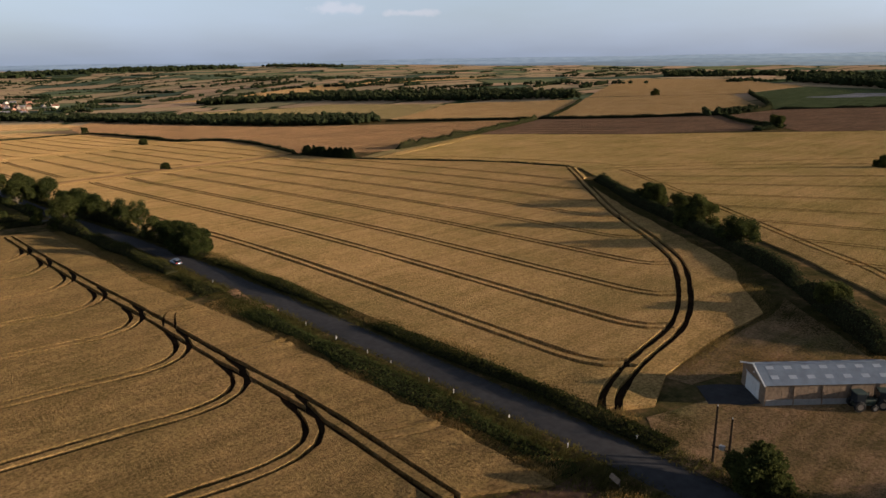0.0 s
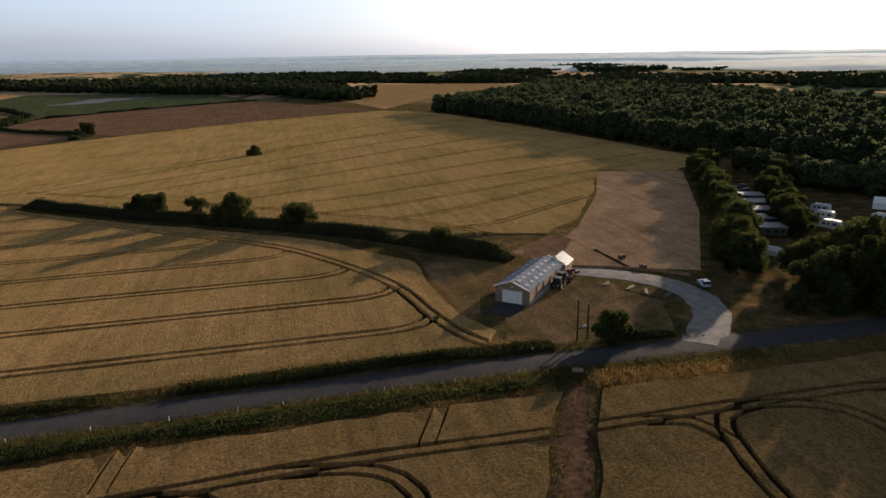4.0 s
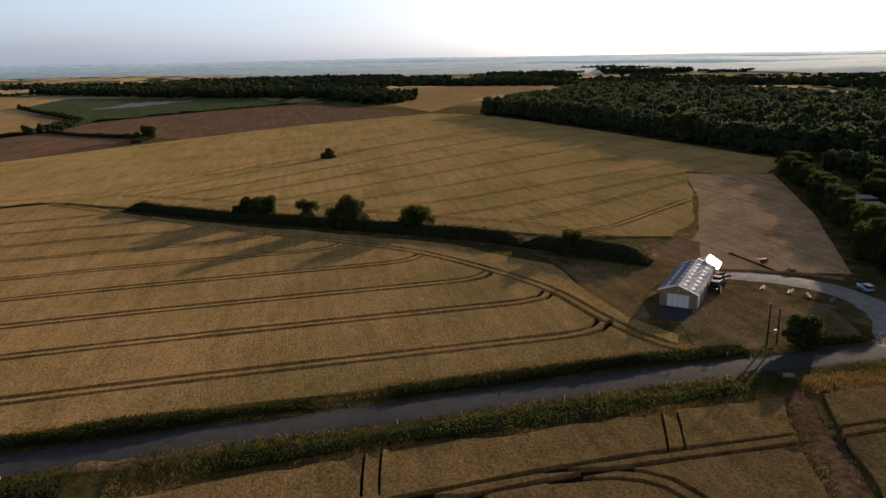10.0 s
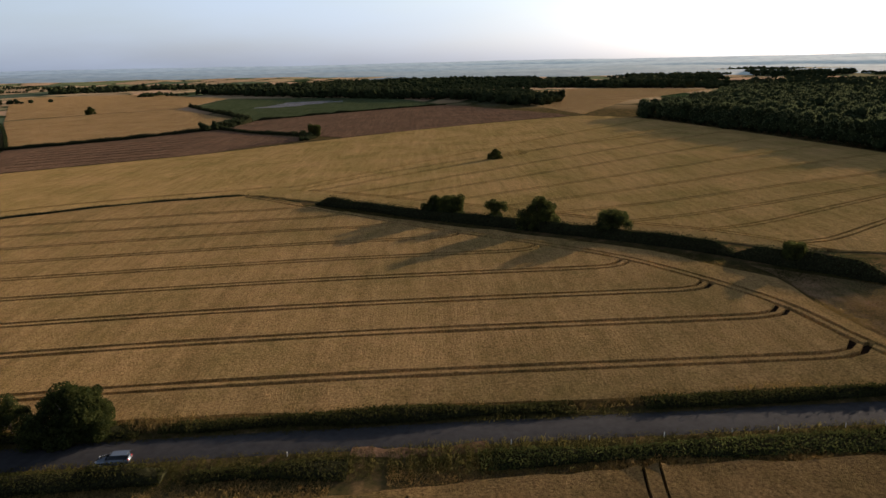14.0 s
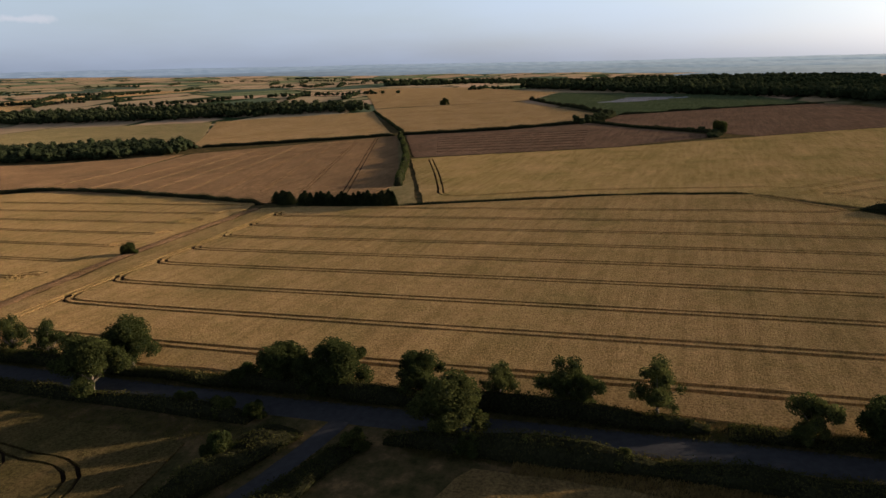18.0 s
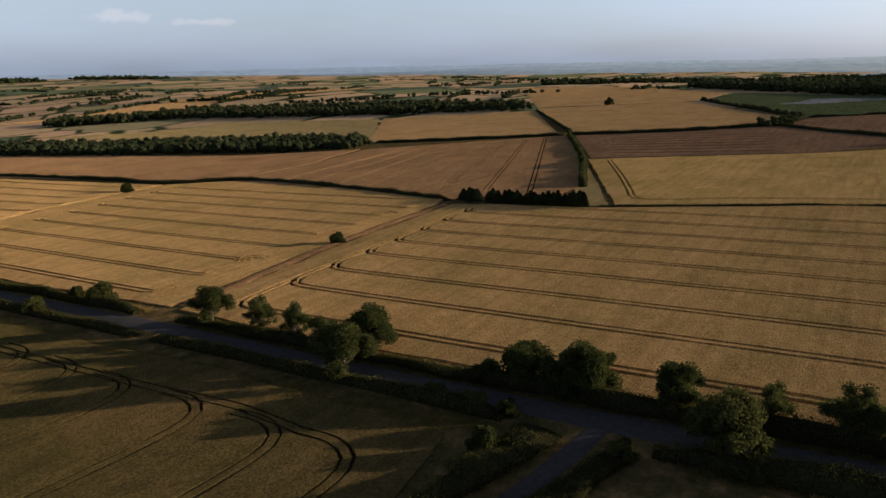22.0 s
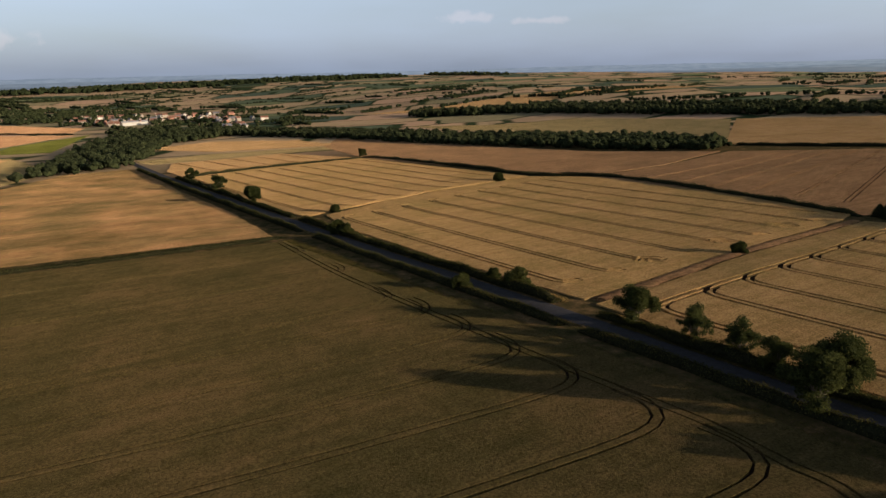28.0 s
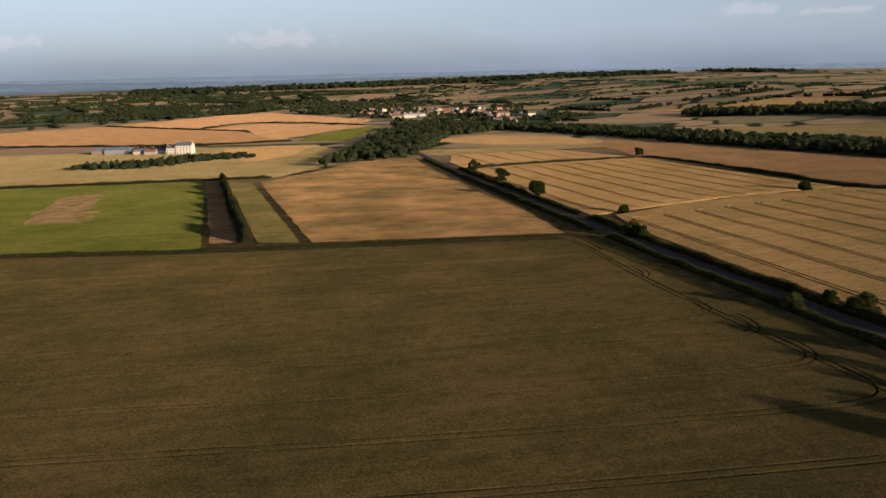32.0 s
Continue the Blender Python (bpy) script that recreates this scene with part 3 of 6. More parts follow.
# leaves and clumps -----------------------------------------------------------
def leaf_quads(centres, size, rs, flat=0.0):
    """Bent leaf sprays: two triangles each, turned at random."""
    n = len(centres)
    u = rs.normal(size=(n, 3))
    u /= np.linalg.norm(u, axis=1)[:, None]
    w = rs.normal(size=(n, 3))
    w -= u * np.sum(u * w, 1)[:, None]
    w /= np.linalg.norm(w, axis=1)[:, None]
    s = (size * rs.uniform(0.6, 1.35, n))[:, None]
    a, b, c, d = centres - u * s, centres + w * s * 0.6 + u * s * 0.1, centres + u * s, centres - w * s * 0.6 - u * s * 0.1
    lift = np.cross(u, w) * s * 0.35
    V = np.stack([a, b + lift, c, d + lift], 1).reshape(-1, 3)
    i = np.arange(n)[:, None] * 4
    F = np.concatenate([i + [0, 1, 2], i + [0, 2, 3]], 0)
    return V, F


def clump_form(cuts):
    """The points and faces of a small round form, from which leaf clumps are shaped."""
    bm = bmesh.new()
    bmesh.ops.create_icosphere(bm, subdivisions=cuts, radius=1.0)
    bm.verts.index_update()
    iv = np.array([v.co[:] for v in bm.verts])
    fi = np.array([[v.index for v in f.verts] for f in bm.faces])
    bm.free()
    return iv, fi


def crown_points(rs, n, h, r, base, lobes=9, shape=1.0):
    """Places for leaves on a crown made of uneven lobes, denser towards their outsides."""
    cs = []
    for k in range(int(lobes * 2.4)):
        a = rs.uniform(0, 2 * math.pi)
        u = rs.uniform(0.05, 0.92)
        reach = math.sin(math.pi * min(1, 0.18 + 0.82 * u)) ** 0.6
        q = r * reach * rs.uniform(0.3, 1.0)
        z = base + (h - base) * u
        cs.append((q * math.cos(a), q * math.sin(a), z, r * rs.uniform(0.13, 0.34)))
    for k in range(3):
        cs.append((rs.uniform(-0.25, 0.25) * r, rs.uniform(-0.25, 0.25) * r, base + (h - base) * (0.3 + 0.2 * k), r * rs.uniform(0.25, 0.42)))
    cs = np.array(cs)
    pick = rs.choice(len(cs), n, p=cs[:, 3] ** 2 / np.sum(cs[:, 3] ** 2))
    d = rs.normal(size=(n, 3))
    d /= np.linalg.norm(d, axis=1)[:, None]
    rad = cs[pick, 3] * 1.1 * rs.uniform(0.1, 1.3, n) ** 0.5
    p = cs[pick, :3] + d * rad[:, None] * np.array([1, 1, shape])
    return p, cs


def limb(bm, a, b, ra, rb, sides=6):
    a, b = Vector(a), Vector(b)
    r = (b - a).to_track_quat("Z", "Y").to_matrix()
    lo = [bm.verts.new(a + r @ Vector((ra * math.cos(t), ra * math.sin(t), 0))) for t in np.linspace(0, 2 * math.pi, sides, endpoint=False)]
    hi = [bm.verts.new(b + r @ Vector((rb * math.cos(t), rb * math.sin(t), 0))) for t in np.linspace(0, 2 * math.pi, sides, endpoint=False)]
    for i in range(sides):
        bm.faces.new((lo[i], lo[(i + 1) % sides], hi[(i + 1) % sides], hi[i]))
    bm.faces.new(hi)


def build_tree(h, r, base, leaf, n, size, seed, label, lobes=9, name="tree", shape=1.0, lean=0.0):
    """A tapered trunk, limbs out to every lobe and a crown of leaf sprays. Stands at the origin; copies are set out on the land."""
    rs = np.random.RandomState(seed)
    ob = new(name)
    tagged(ob, label, "tree")
    p, cs = crown_points(rs, n, h, r, base, lobes, shape)
    p[:, 0] += lean * p[:, 2]
    cs[:, 0] += lean * cs[:, 2]
    bm = bmesh.new()
    tr = 0.035 * h
    fork = Vector((lean * base * 0.8, 0, max(base * 0.85, h * 0.22)))
    limb(bm, (0, 0, -0.3), fork * 0.5, tr, tr * 0.8, 8)
    limb(bm, fork * 0.5, fork, tr * 0.8, tr * 0.65, 8)
    part("trunk", bm, BARK, ob, "", True)
    bm = bmesh.new()
    for c in cs:
        mid = fork.lerp(Vector(c[:3]), 0.55) + Vector((0, 0, 0.05 * h))
        limb(bm, fork, mid, tr * 0.45, tr * 0.25, 5)
        limb(bm, mid, Vector(c[:3]), tr * 0.25, tr * 0.08, 5)
    part("branchwork", bm, BARK, ob, "", True)
    V, F = leaf_quads(p, size, rs)
    iv, fi = clump_form(2)
    k = len(cs)
    W = cs[:, None, :3] + iv[None] * cs[:, 3][:, None, None] * rs.uniform(0.42, 0.74, (k, len(iv), 1)) * np.array((1, 1, 0.8))
    W[:, :, 2] = np.maximum(W[:, :, 2], 0.02 * h)
    G = (fi[None] + (np.arange(k) * len(iv))[:, None, None]).reshape(-1, 3) + len(V)
    crown = mesh_object("crown", V.tolist() + W.reshape(-1, 3).tolist(), F.tolist() + G.tolist(), leaf, ob)
    # added inner clumps take the dark leaf as painted shade inside the crown
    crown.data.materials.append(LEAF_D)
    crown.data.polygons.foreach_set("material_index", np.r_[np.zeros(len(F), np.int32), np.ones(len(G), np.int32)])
    return ob


def build_conifer(h, r, n, size, seed, label):
    """A straight trunk and drooping tiers that narrow to a point."""
    rs = np.random.RandomState(seed)
    ob = new("conifer")
    tagged(ob, label, "tree")
    bm = bmesh.new()
    limb(bm, (0, 0, -0.3), (0, 0, h * 0.95), 0.2, 0.03, 7)
    part("trunk", bm, BARK, ob, "", True)
    u = rs.uniform(0, 1, n) ** 1.4
    a = rs.uniform(0, 2 * math.pi, n)
    lop = 1 + 0.25 * np.sin(3 * a + seed) + 0.12 * np.sin(5 * a)
    q = r * (1 - u) ** 0.55 * (0.75 + 0.25 * np.cos(u * 40)) * lop * rs.uniform(0.35, 1.05, n) ** 0.5 + 0.05
    p = np.stack([q * np.cos(a), q * np.sin(a), 0.15 + (h - 0.2) * u - 0.25 * q + rs.uniform(-0.2, 0.2, n)], 1)
    p[:, 2] = np.maximum(p[:, 2], 0.05)
    V, F = leaf_quads(p, size, rs)
    mesh_object("crown", V.tolist(), F.tolist(), LEAF_D, ob)
    return ob


def plant(proto, x, y, rz=0.0, s=1.0, label="", group="", name="", wide=1.0):
    x, y, s = x * K, y * K, s * 1.1
    ob = copy_thing(proto, pose(x, y, hz(x, y), 0, 0, rz) @ Matrix.Diagonal((s * wide, s * wide, s, 1)))
    if name:
        ob.name = name
    if label:
        ob["label"] = label
    if group:
        ob["group"] = group
    return ob


def forest(name, spots, radius, tall, mat, label, seed=0, leaves=60, low=0.25, size=0.5, clumps=4):
    """Many far tree crowns in one mesh: uneven inner clumps, coloured dark as crown shade, under a coat of leaf sprays.
    """
    rs = np.random.RandomState(seed)
    iv, fi = clump_form(1)
    spots = np.array(spots, float) * K
    n, m = len(spots), clumps + 1
    base = height(spots[:, 0], spots[:, 1])
    R = radius * rs.uniform(0.65, 1.25, n)
    T = tall * rs.uniform(0.78, 1.12, n)
    a, q, u = rs.uniform(0, 2 * math.pi, (n, m)), rs.uniform(0.3, 0.75, (n, m)), rs.uniform(max(low, 0.15), 0.84, (n, m))
    q *= np.sqrt(np.clip(1.25 - u, 0.1, 1))
    wide = rs.uniform(0.42, 0.66, (n, m))
    q[:, 0], u[:, 0], wide[:, 0] = 0.05, 0.40 + low / 3, 0.8
    C = np.stack([spots[:, 0, None] + R[:, None] * q * np.cos(a), spots[:, 1, None] + R[:, None] * q * np.sin(a), base[:, None] + T[:, None] * u], 2)
    S = np.stack([R[:, None] * wide, R[:, None] * wide, R[:, None] * wide * rs.uniform(0.65, 0.9, (n, m))], 2)
    S[:, 0, 2] = T * (0.46 - low / 3)
    C, S = C.reshape(-1, 3), S.reshape(-1, 3)
    V = C[:, None] + iv[None] * S[:, None] * rs.uniform(0.72, 0.96, (n * m, len(iv), 1))
    V[:, :, 2] = np.maximum(V[:, :, 2], np.repeat(base, m)[:, None] - 0.1)
    F = (fi[None] + (np.arange(n * m) * len(iv))[:, None, None]).reshape(-1, 3)
    V = V.reshape(-1, 3)
    pick = rs.randint(0, m, n * leaves) + np.repeat(np.arange(n) * m, leaves)
    e = rs.normal(size=(n * leaves, 3))
    e[:, 2] = np.where(rs.rand(n * leaves) < 0.6, np.abs(e[:, 2]), e[:, 2])
    e /= np.linalg.norm(e, axis=1)[:, None]
    P = C[pick] + e * S[pick] * rs.uniform(0.82, 1.08, (n * leaves, 1))
    P[:, 2] = np.maximum(P[:, 2], np.repeat(base, leaves) + 0.2)
    v, f = leaf_quads(P, size, rs)
    ob = mesh_object(name, np.vstack([V, v]).tolist(), np.vstack([F, f + len(V)]).tolist(), mat)
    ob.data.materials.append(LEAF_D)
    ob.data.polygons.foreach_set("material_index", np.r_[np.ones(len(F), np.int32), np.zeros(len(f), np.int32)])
    return tagged(ob, label, "wood", "", "stuff")


def scatter(poly, step, seed=0, jitter=0.42):
    rs = np.random.RandomState(seed)
    poly = plan(poly)
    xs, ys = [p[0] for p in poly], [p[1] for p in poly]
    gx, gy = np.meshgrid(np.arange(min(xs), max(xs), step), np.arange(min(ys), max(ys), step))
    gx = gx.ravel() + rs.uniform(-jitter, jitter, gx.size) * step
    gy = gy.ravel() + rs.uniform(-jitter, jitter, gy.size) * step
    ok = inside(poly, gx, gy)
    return np.stack([gx[ok], gy[ok]], 1) / K


def along(pts, step, wide=0.0, seed=0):
    rs = np.random.RandomState(seed)
    line = resample(plan(pts), step)
    nn = normals_of(line)
    return (line + nn * rs.uniform(-wide, wide, (len(line), 1)) + rs.uniform(-0.3, 0.3, line.shape) * step) / K


def hedge(name, pts, width, tall, leaf, label, seed=0, density=9.0, size=0.28, ragged=0.3, gaps=()):
    """A hedge: a woody core, coloured dark as inner shade, and a coat of leaf sprays, uneven in height and breadth."""
    rs = np.random.RandomState(seed)
    line = resample(plan(pts), 2.0)
    nn = normals_of(line)
    L = len(line)
    ob = new(name)
    x0, y0 = line[L // 2]
    ob.matrix_basis = Matrix.Translation((x0, y0, hz(x0, y0)))
    tagged(ob, label, "hedge")
    ends = np.clip(np.minimum(np.arange(L), np.arange(L)[::-1]) / 2.5, 0.12, 1) ** 0.7
    lowf = ends * np.interp(np.arange(L), np.arange(0, L + 8, 4), rs.uniform(1 - ragged, 1 + ragged, len(np.arange(0, L + 8, 4))))
    widf = np.interp(np.arange(L), np.arange(0, L + 10, 5), rs.uniform(1 - ragged * 0.8, 1 + ragged * 0.8, len(np.arange(0, L + 10, 5))))
    prof = [(-0.42, -0.1), (-0.46, 0.45), (-0.25, 0.82), (0.0, 0.9), (0.25, 0.82), (0.46, 0.45), (0.42, -0.1)]
    verts, faces = [], []
    for i in range(L):
        for u, v in prof:
            s = line[i] + nn[i] * u * width * widf[i]
            verts.append((s[0] - x0, s[1] - y0, hz(s[0], s[1]) + v * tall * lowf[i] - hz(x0, y0)))
    m = len(prof)
    for i in range(L - 1):
        for c in range(m - 1):
            a = i * m + c
            faces.append((a, a + 1, a + m + 1, a + m))
    faces += [tuple(range(m)), tuple(range((L - 1) * m, L * m))[::-1]]
    mesh_object("core", verts, faces, TWIG_SHADE, ob)
    n = int(2.0 * L * density * 2.4)
    size *= 0.6
    t = rs.uniform(0, L - 1, n)
    i = t.astype(int)
    fr = (t - i)[:, None]
    i2 = np.minimum(i + 1, L - 1)
    c = line[i] * (1 - fr) + line[i2] * fr
    th = rs.uniform(-0.15, math.pi + 0.15, n)
    rad = rs.uniform(0.8, 1.12, n)
    off = np.cos(th) * 0.5 * width * widf[i] * rad
    up = np.maximum(np.sin(th), 0) ** 0.7 * tall * lowf[i] * rad * 0.95 + rs.uniform(0, 0.3, n) + (rs.rand(n) < 0.06) * rs.uniform(0, 0.6, n)
    c = c + nn[i] * off[:, None]
    P = np.stack([c[:, 0] - x0, c[:, 1] - y0, height(c[:, 0], c[:, 1]) + up - hz(x0, y0)], 1)
    V, F = leaf_quads(P, size, rs)
    mesh_object("leaves", V.tolist(), F.tolist(), leaf, ob)
    return ob


def tufts(name, pts, width, tall, mat, label, n, seed=0, clump=0.2):
    """Long grass: many leaning blades in clumps along a line."""
    rs = np.random.RandomState(seed)
    n = int(n * 8)
    clump = min(clump, 0.09)
    line = resample(plan(pts), 3.0)
    nn = normals_of(line)
    i = rs.randint(0, len(line), n)
    patch = np.interp(np.arange(len(line)), np.arange(0, len(line) + 6, 3), rs.uniform(0.25, 1.2, len(np.arange(0, len(line) + 6, 3))))
    c = line[i] + nn[i] * rs.uniform(-0.5, 0.5, (n, 1)) * width + rs.uniform(-1.5, 1.5, (n, 2))
    z = height(c[:, 0], c[:, 1])
    h = tall * 0.85 * patch[i] * rs.uniform(0.4, 1.2, n)
    a = rs.uniform(0, math.pi, n)
    w = clump * rs.uniform(0.5, 1.2, n)
    dx, dy = np.cos(a) * w / 2, np.sin(a) * w / 2
    lx, ly = rs.uniform(-0.3, 0.3, n), rs.uniform(-0.3, 0.3, n)
    A = np.stack([c[:, 0] - dx, c[:, 1] - dy, z], 1)
    B = np.stack([c[:, 0] + dx, c[:, 1] + dy, z], 1)
    C = np.stack([c[:, 0] + dx * 0.6 + lx, c[:, 1] + dy * 0.6 + ly, z + h], 1)
    D = np.stack([c[:, 0] - dx * 0.6 + lx, c[:, 1] - dy * 0.6 + ly, z + h * 0.85], 1)
    V = np.stack([A, B, C, D], 1).reshape(-1, 3)
    F = np.arange(n)[:, None] * 4 + np.array([0, 1, 2, 3])
    ob = mesh_object(name, V.tolist(), F.tolist(), mat)
    return tagged(ob, label, "grass", "", "stuff")


# ---- the land ----
def build_ground():
    a = np.linspace(-1, 1, 281)
    sx = 160 + 6000 * np.sinh(3.6 * a) / math.sinh(3.6)
    sy = 280 + 6000 * np.sinh(3.6 * a) / math.sinh(3.6)
    gx, gy = np.meshgrid(sx, sy)
    gz = height(gx, gy) - 0.02
    r = np.hypot(gx - 160, gy - 240) / K
    ridge = np.array([[noise.fractal(Vector((x * 0.0011, y * 0.0011, 0.3)), 0.9, 2.0, 4) for x, y in zip(rx, ry)] for rx, ry in zip(gx, gy)])
    gz += ridge * 9 * sst(1900, 3300, r)
    n = len(a)
    verts = np.stack([gx.ravel(), gy.ravel(), gz.ravel()], 1).tolist()
    idx = np.arange(n * n).reshape(n, n)
    faces = np.stack([idx[:-1, :-1].ravel(), idx[:-1, 1:].ravel(), idx[1:, 1:].ravel(), idx[1:, :-1].ravel()], 1).tolist()
    ob = mesh_object("ground", verts, faces, COUNTRY, None, "", True)
    tagged(ob, "rolling farmland of grass, crops and hedges out to the hills", "ground", "", "structure")


build_ground()

ROAD = [(78, -500), (78, -11), (79.5, 35), (80, 70), (79.3, 121), (79, 207), (77, 276), (74.8, 330), (74, 380), (74, 440), (72.5, 523), (71, 571), (68.5, 709), (64, 884), (61.5, 1000), (60, 1120), (57, 1300), (40, 1500)]
road = strip("road", ROAD, 6.0, 0.10, ASPHALT, None, "", 0.12, 5.0, 0.12, 1)
tagged(road, "grey tarmac country road, worn and unmarked", "road", "", "structure")


def road_x(y):
    return float(np.interp(y, [p[1] for p in ROAD], [p[0] for p in ROAD]))


def beside(off, y0, y1, step=20):
    return [(road_x(y) + off, y) for y in np.arange(y0, y1 + 0.1, step)]


side = strip("side_road", [(72, 327.5), (66, 328), (58, 329), (46, 331), (20, 335), (-60, 350)], 3.4, 0.13, ASPHALT, None, "", 0.15, 3.0, 0.1, 2)
tagged(side, "narrow tarmac lane joining the road", "road", "", "structure")

# ---- fields ----
E_HEAD = [(84, 54), (92, 61), (107, 66), (131, 71), (155, 83), (180, 101), (223, 151), (260, 189), (286, 215), (314, 243)]


def e_tram(x):
    hx = [p[0] for p in E_HEAD]
    hy = [p[1] for p in E_HEAD]
    y0 = float(np.interp(x + 7, hx, hy))
    n0 = 455 + (x - 100) * 0.07
    f = max(0.15, 0.85 - (x - 101) * 0.012)
    d = [f * (road_x(y) - 79.2) for y in (290, 360, n0 - 12)]
    return [(x + 6, y0 + 0.5), (x + 2, y0 + 4), (x, y0 + 12), (x + 0.3, 200 if y0 < 170 else y0 + 30), (x + d[0], 290), (x + d[1], 360), (x + d[2], n0 - 12), (x + d[2] + 2, n0 - 3), (x + d[2] + 9, n0)]


FAR_E = [(318, 240), (316, 293), (298, 356), (283, 407), (274, 484)]
field("wheat_field", [(88, 60), (96, 55), (108, 60), (128, 62), (152, 62), (184, 86), (208, 118), (236, 156), (281, 210), (290, 213), (300, 223), (316, 240)] + FAR_E + [(180, 478.5), (122, 471), (95, 469), (87, 468), (86, 380), (87.5, 300), (89, 200)],
      0.75, WHEAT, "ripe golden wheat field with paired tractor wheel tracks",
      [E_HEAD, [(96, 454), (140, 458), (200, 461), (262, 466)]] + [e_tram(x) for x in (101, 123.5, 144, 166.5, 188, 210, 232, 254, 276)], seed=3)
for i, (name, pts, w, mat, lab) in enumerate([
    ("field_margin", [(92, 471), (122, 474.3), (174, 482), (272, 487.5)], 4.6, DOCK, "rough brown grass margin between two wheat fields"),
]):
    tagged(strip(name, pts, w, 0.55, mat, None, "", 0.5, 5, 0.3, i), lab, "margin", "", "structure")


def n1_tram(x):
    return [(x + 8, 488 + 0.04 * x), (x + 1, 490 + 0.04 * x), (x, 500), (x, 600), (x, 672 + (x - 95) * 0.25), (x + 2, 681 + (x - 95) * 0.25), (x + 9, 684 + (x - 95) * 0.25)]


field("wheat_field", [(88, 474), (120, 477.5), (180, 485.5), (264, 491), (288, 497), (308, 590), (318, 705), (290, 748), (196, 735), (140, 718), (92, 696), (84, 640), (84, 560)],
      0.75, WHEAT, "ripe golden wheat field with bent tramlines at its ends",
      [n1_tram(x) for x in (95, 117, 140, 163, 187, 210, 233, 256, 279)] + [[w, (x - 4 - a, y + 4.5 - 2 * a), (x + 1 - a, y + 3 - 2 * a), (x + 5 - a, y - 1 - 2 * a)] for x, y in ((142, 497), (191, 500.5), (240, 503)) for w, a in ((1.3, 0), (1.0, 2.2))], seed=4)
field("wheat_field", [(80, 700.5), (140, 721.5), (196, 738.5), (289, 752), (268, 1017), (140, 1006), (76, 985), (77, 850)],
      0.75, WHEAT, "ripe golden wheat field beside the road",
      [[(x + 6, 712 + (x - 80) * .25), (x, 722 + (x - 80) * .25), (x - 4, 800), (x - 14, 990)] for x in (88, 110, 133, 156, 178, 201, 224, 247, 270)], seed=5)
field("wheat_field", [(74, 1000), (140, 1012), (270, 1026), (226, 1154), (92, 1139), (72, 1060)], 0.6, BARLEY, "pale ripe barley field by the road", [[(x, 1020), (x - 12, 1140)] for x in (110, 140, 170, 200, 230)], seed=6)
field("barley_field", [(70, 1150), (226, 1163), (330, 1150), (300, 1210), (150, 1230), (64, 1210)], 0.3, OLIVE, "olive pasture strip near the village", seed=7)
field("barley_field", [(100, 1390), (170, 1262), (330, 1215), (320, 1350), (215, 1450)], 0.6, BARLEY, "pale ripe barley field near the village", seed=8)

# the big field beyond the tree hedge
F_OUT = [(320.5, 246), (318, 237), (302, 219), (292, 205), (254, 145), (226, 106), (206, 76), (180, 45), (172, 14), (190, -5), (231, -29), (285, -57), (270, -92), (306, -129), (340, -123), (388, -116), (440, -108), (502, -98), (600, -79), (680, -58), (728, -12), (661, 108), (587, 222), (525, 329), (492, 440), (477, 484), (293, 400), (304, 360), (308, 316), (318, 270)]
F_HEAD = [(172, 32), (188, 42), (204, 57), (219, 78), (239, 104), (262, 134), (283, 162), (304, 190), (322, 214)]
F_ENDS = [(222, -22), (261, -44), (296, -84), (332, -112), (378, -108), (425, -102), (480, -94), (530, -86), (590, -74), (650, -56)]
F_TR = [F_HEAD, [(470, 465), (430, 447), (389.5, 429), (335, 406), (316, 398), (309, 389), (312.5, 374), (322.5, 344), (330, 300), (334, 262), (338, 236)], [(319, 224), (355, 190), (406, 130), (460, 60), (501, -1), (552, -83)], [1.6, (412, 106), (420, 97), (433, 90)], [1.2, (418, 110), (430, 99), (444, 93)]]
for (hx, hy), (ex, ey) in zip([(181, 38), (202, 57), (219, 79), (237, 103), (254, 124), (271, 147), (288, 169), (303, 189), (316, 208), (330, 224)], F_ENDS):
    F_TR.append([(hx + 4, hy + 6), (hx + 5, hy - 1), (hx + (ex - hx) * 0.2, hy + (ey - hy) * 0.2), (hx + (ex - hx) * 0.6, hy + (ey - hy) * 0.6), (ex, ey)])
field("wheat_field", F_OUT, 0.7, WHEAT_F, "wide field of wheat still turning from green to gold", F_TR, wheel=0.9, seed=9)

# west of the road
def w_main(y):
    return float(np.interp(y, [22, 59, 93, 128, 164, 206, 260], [54, 53.5, 54, 52, 51, 49, 48]))


W_BR = [[(w_main(y + 18) - 0.3, y + 18), (w_main(y) - 2.2, y + 8), (w_main(y) - 6.2, y + 2), (40, y), (28, y + 1.5), (-40, y + 9), (-200, y + 24)] for y in (-16, 9, 82, 106, 129, 154, 178, 202, 226, 250)]
W_TR = [[(54, -90), (54, 22), (53.5, 59), (54, 93), (52, 128), (51, 164), (49, 206), (48, 260), (48, 296)]] + W_BR
W_TR += [[(-60, 44), (31, 36.5), (44, 34), (51, 31), (53, 24)], [(44, 34), (51, 37), (53, 44)], [0.32, (55, 124.6), (60, 124), (67, 122.8)], [0.32, (55, 78.7), (60, 76.5), (66, 73.9)], [0.4, (61, 160), (56, 159), (52, 150)]]
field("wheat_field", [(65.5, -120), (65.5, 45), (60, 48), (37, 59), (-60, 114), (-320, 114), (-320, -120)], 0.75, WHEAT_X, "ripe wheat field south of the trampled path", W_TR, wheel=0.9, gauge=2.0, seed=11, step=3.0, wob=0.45)
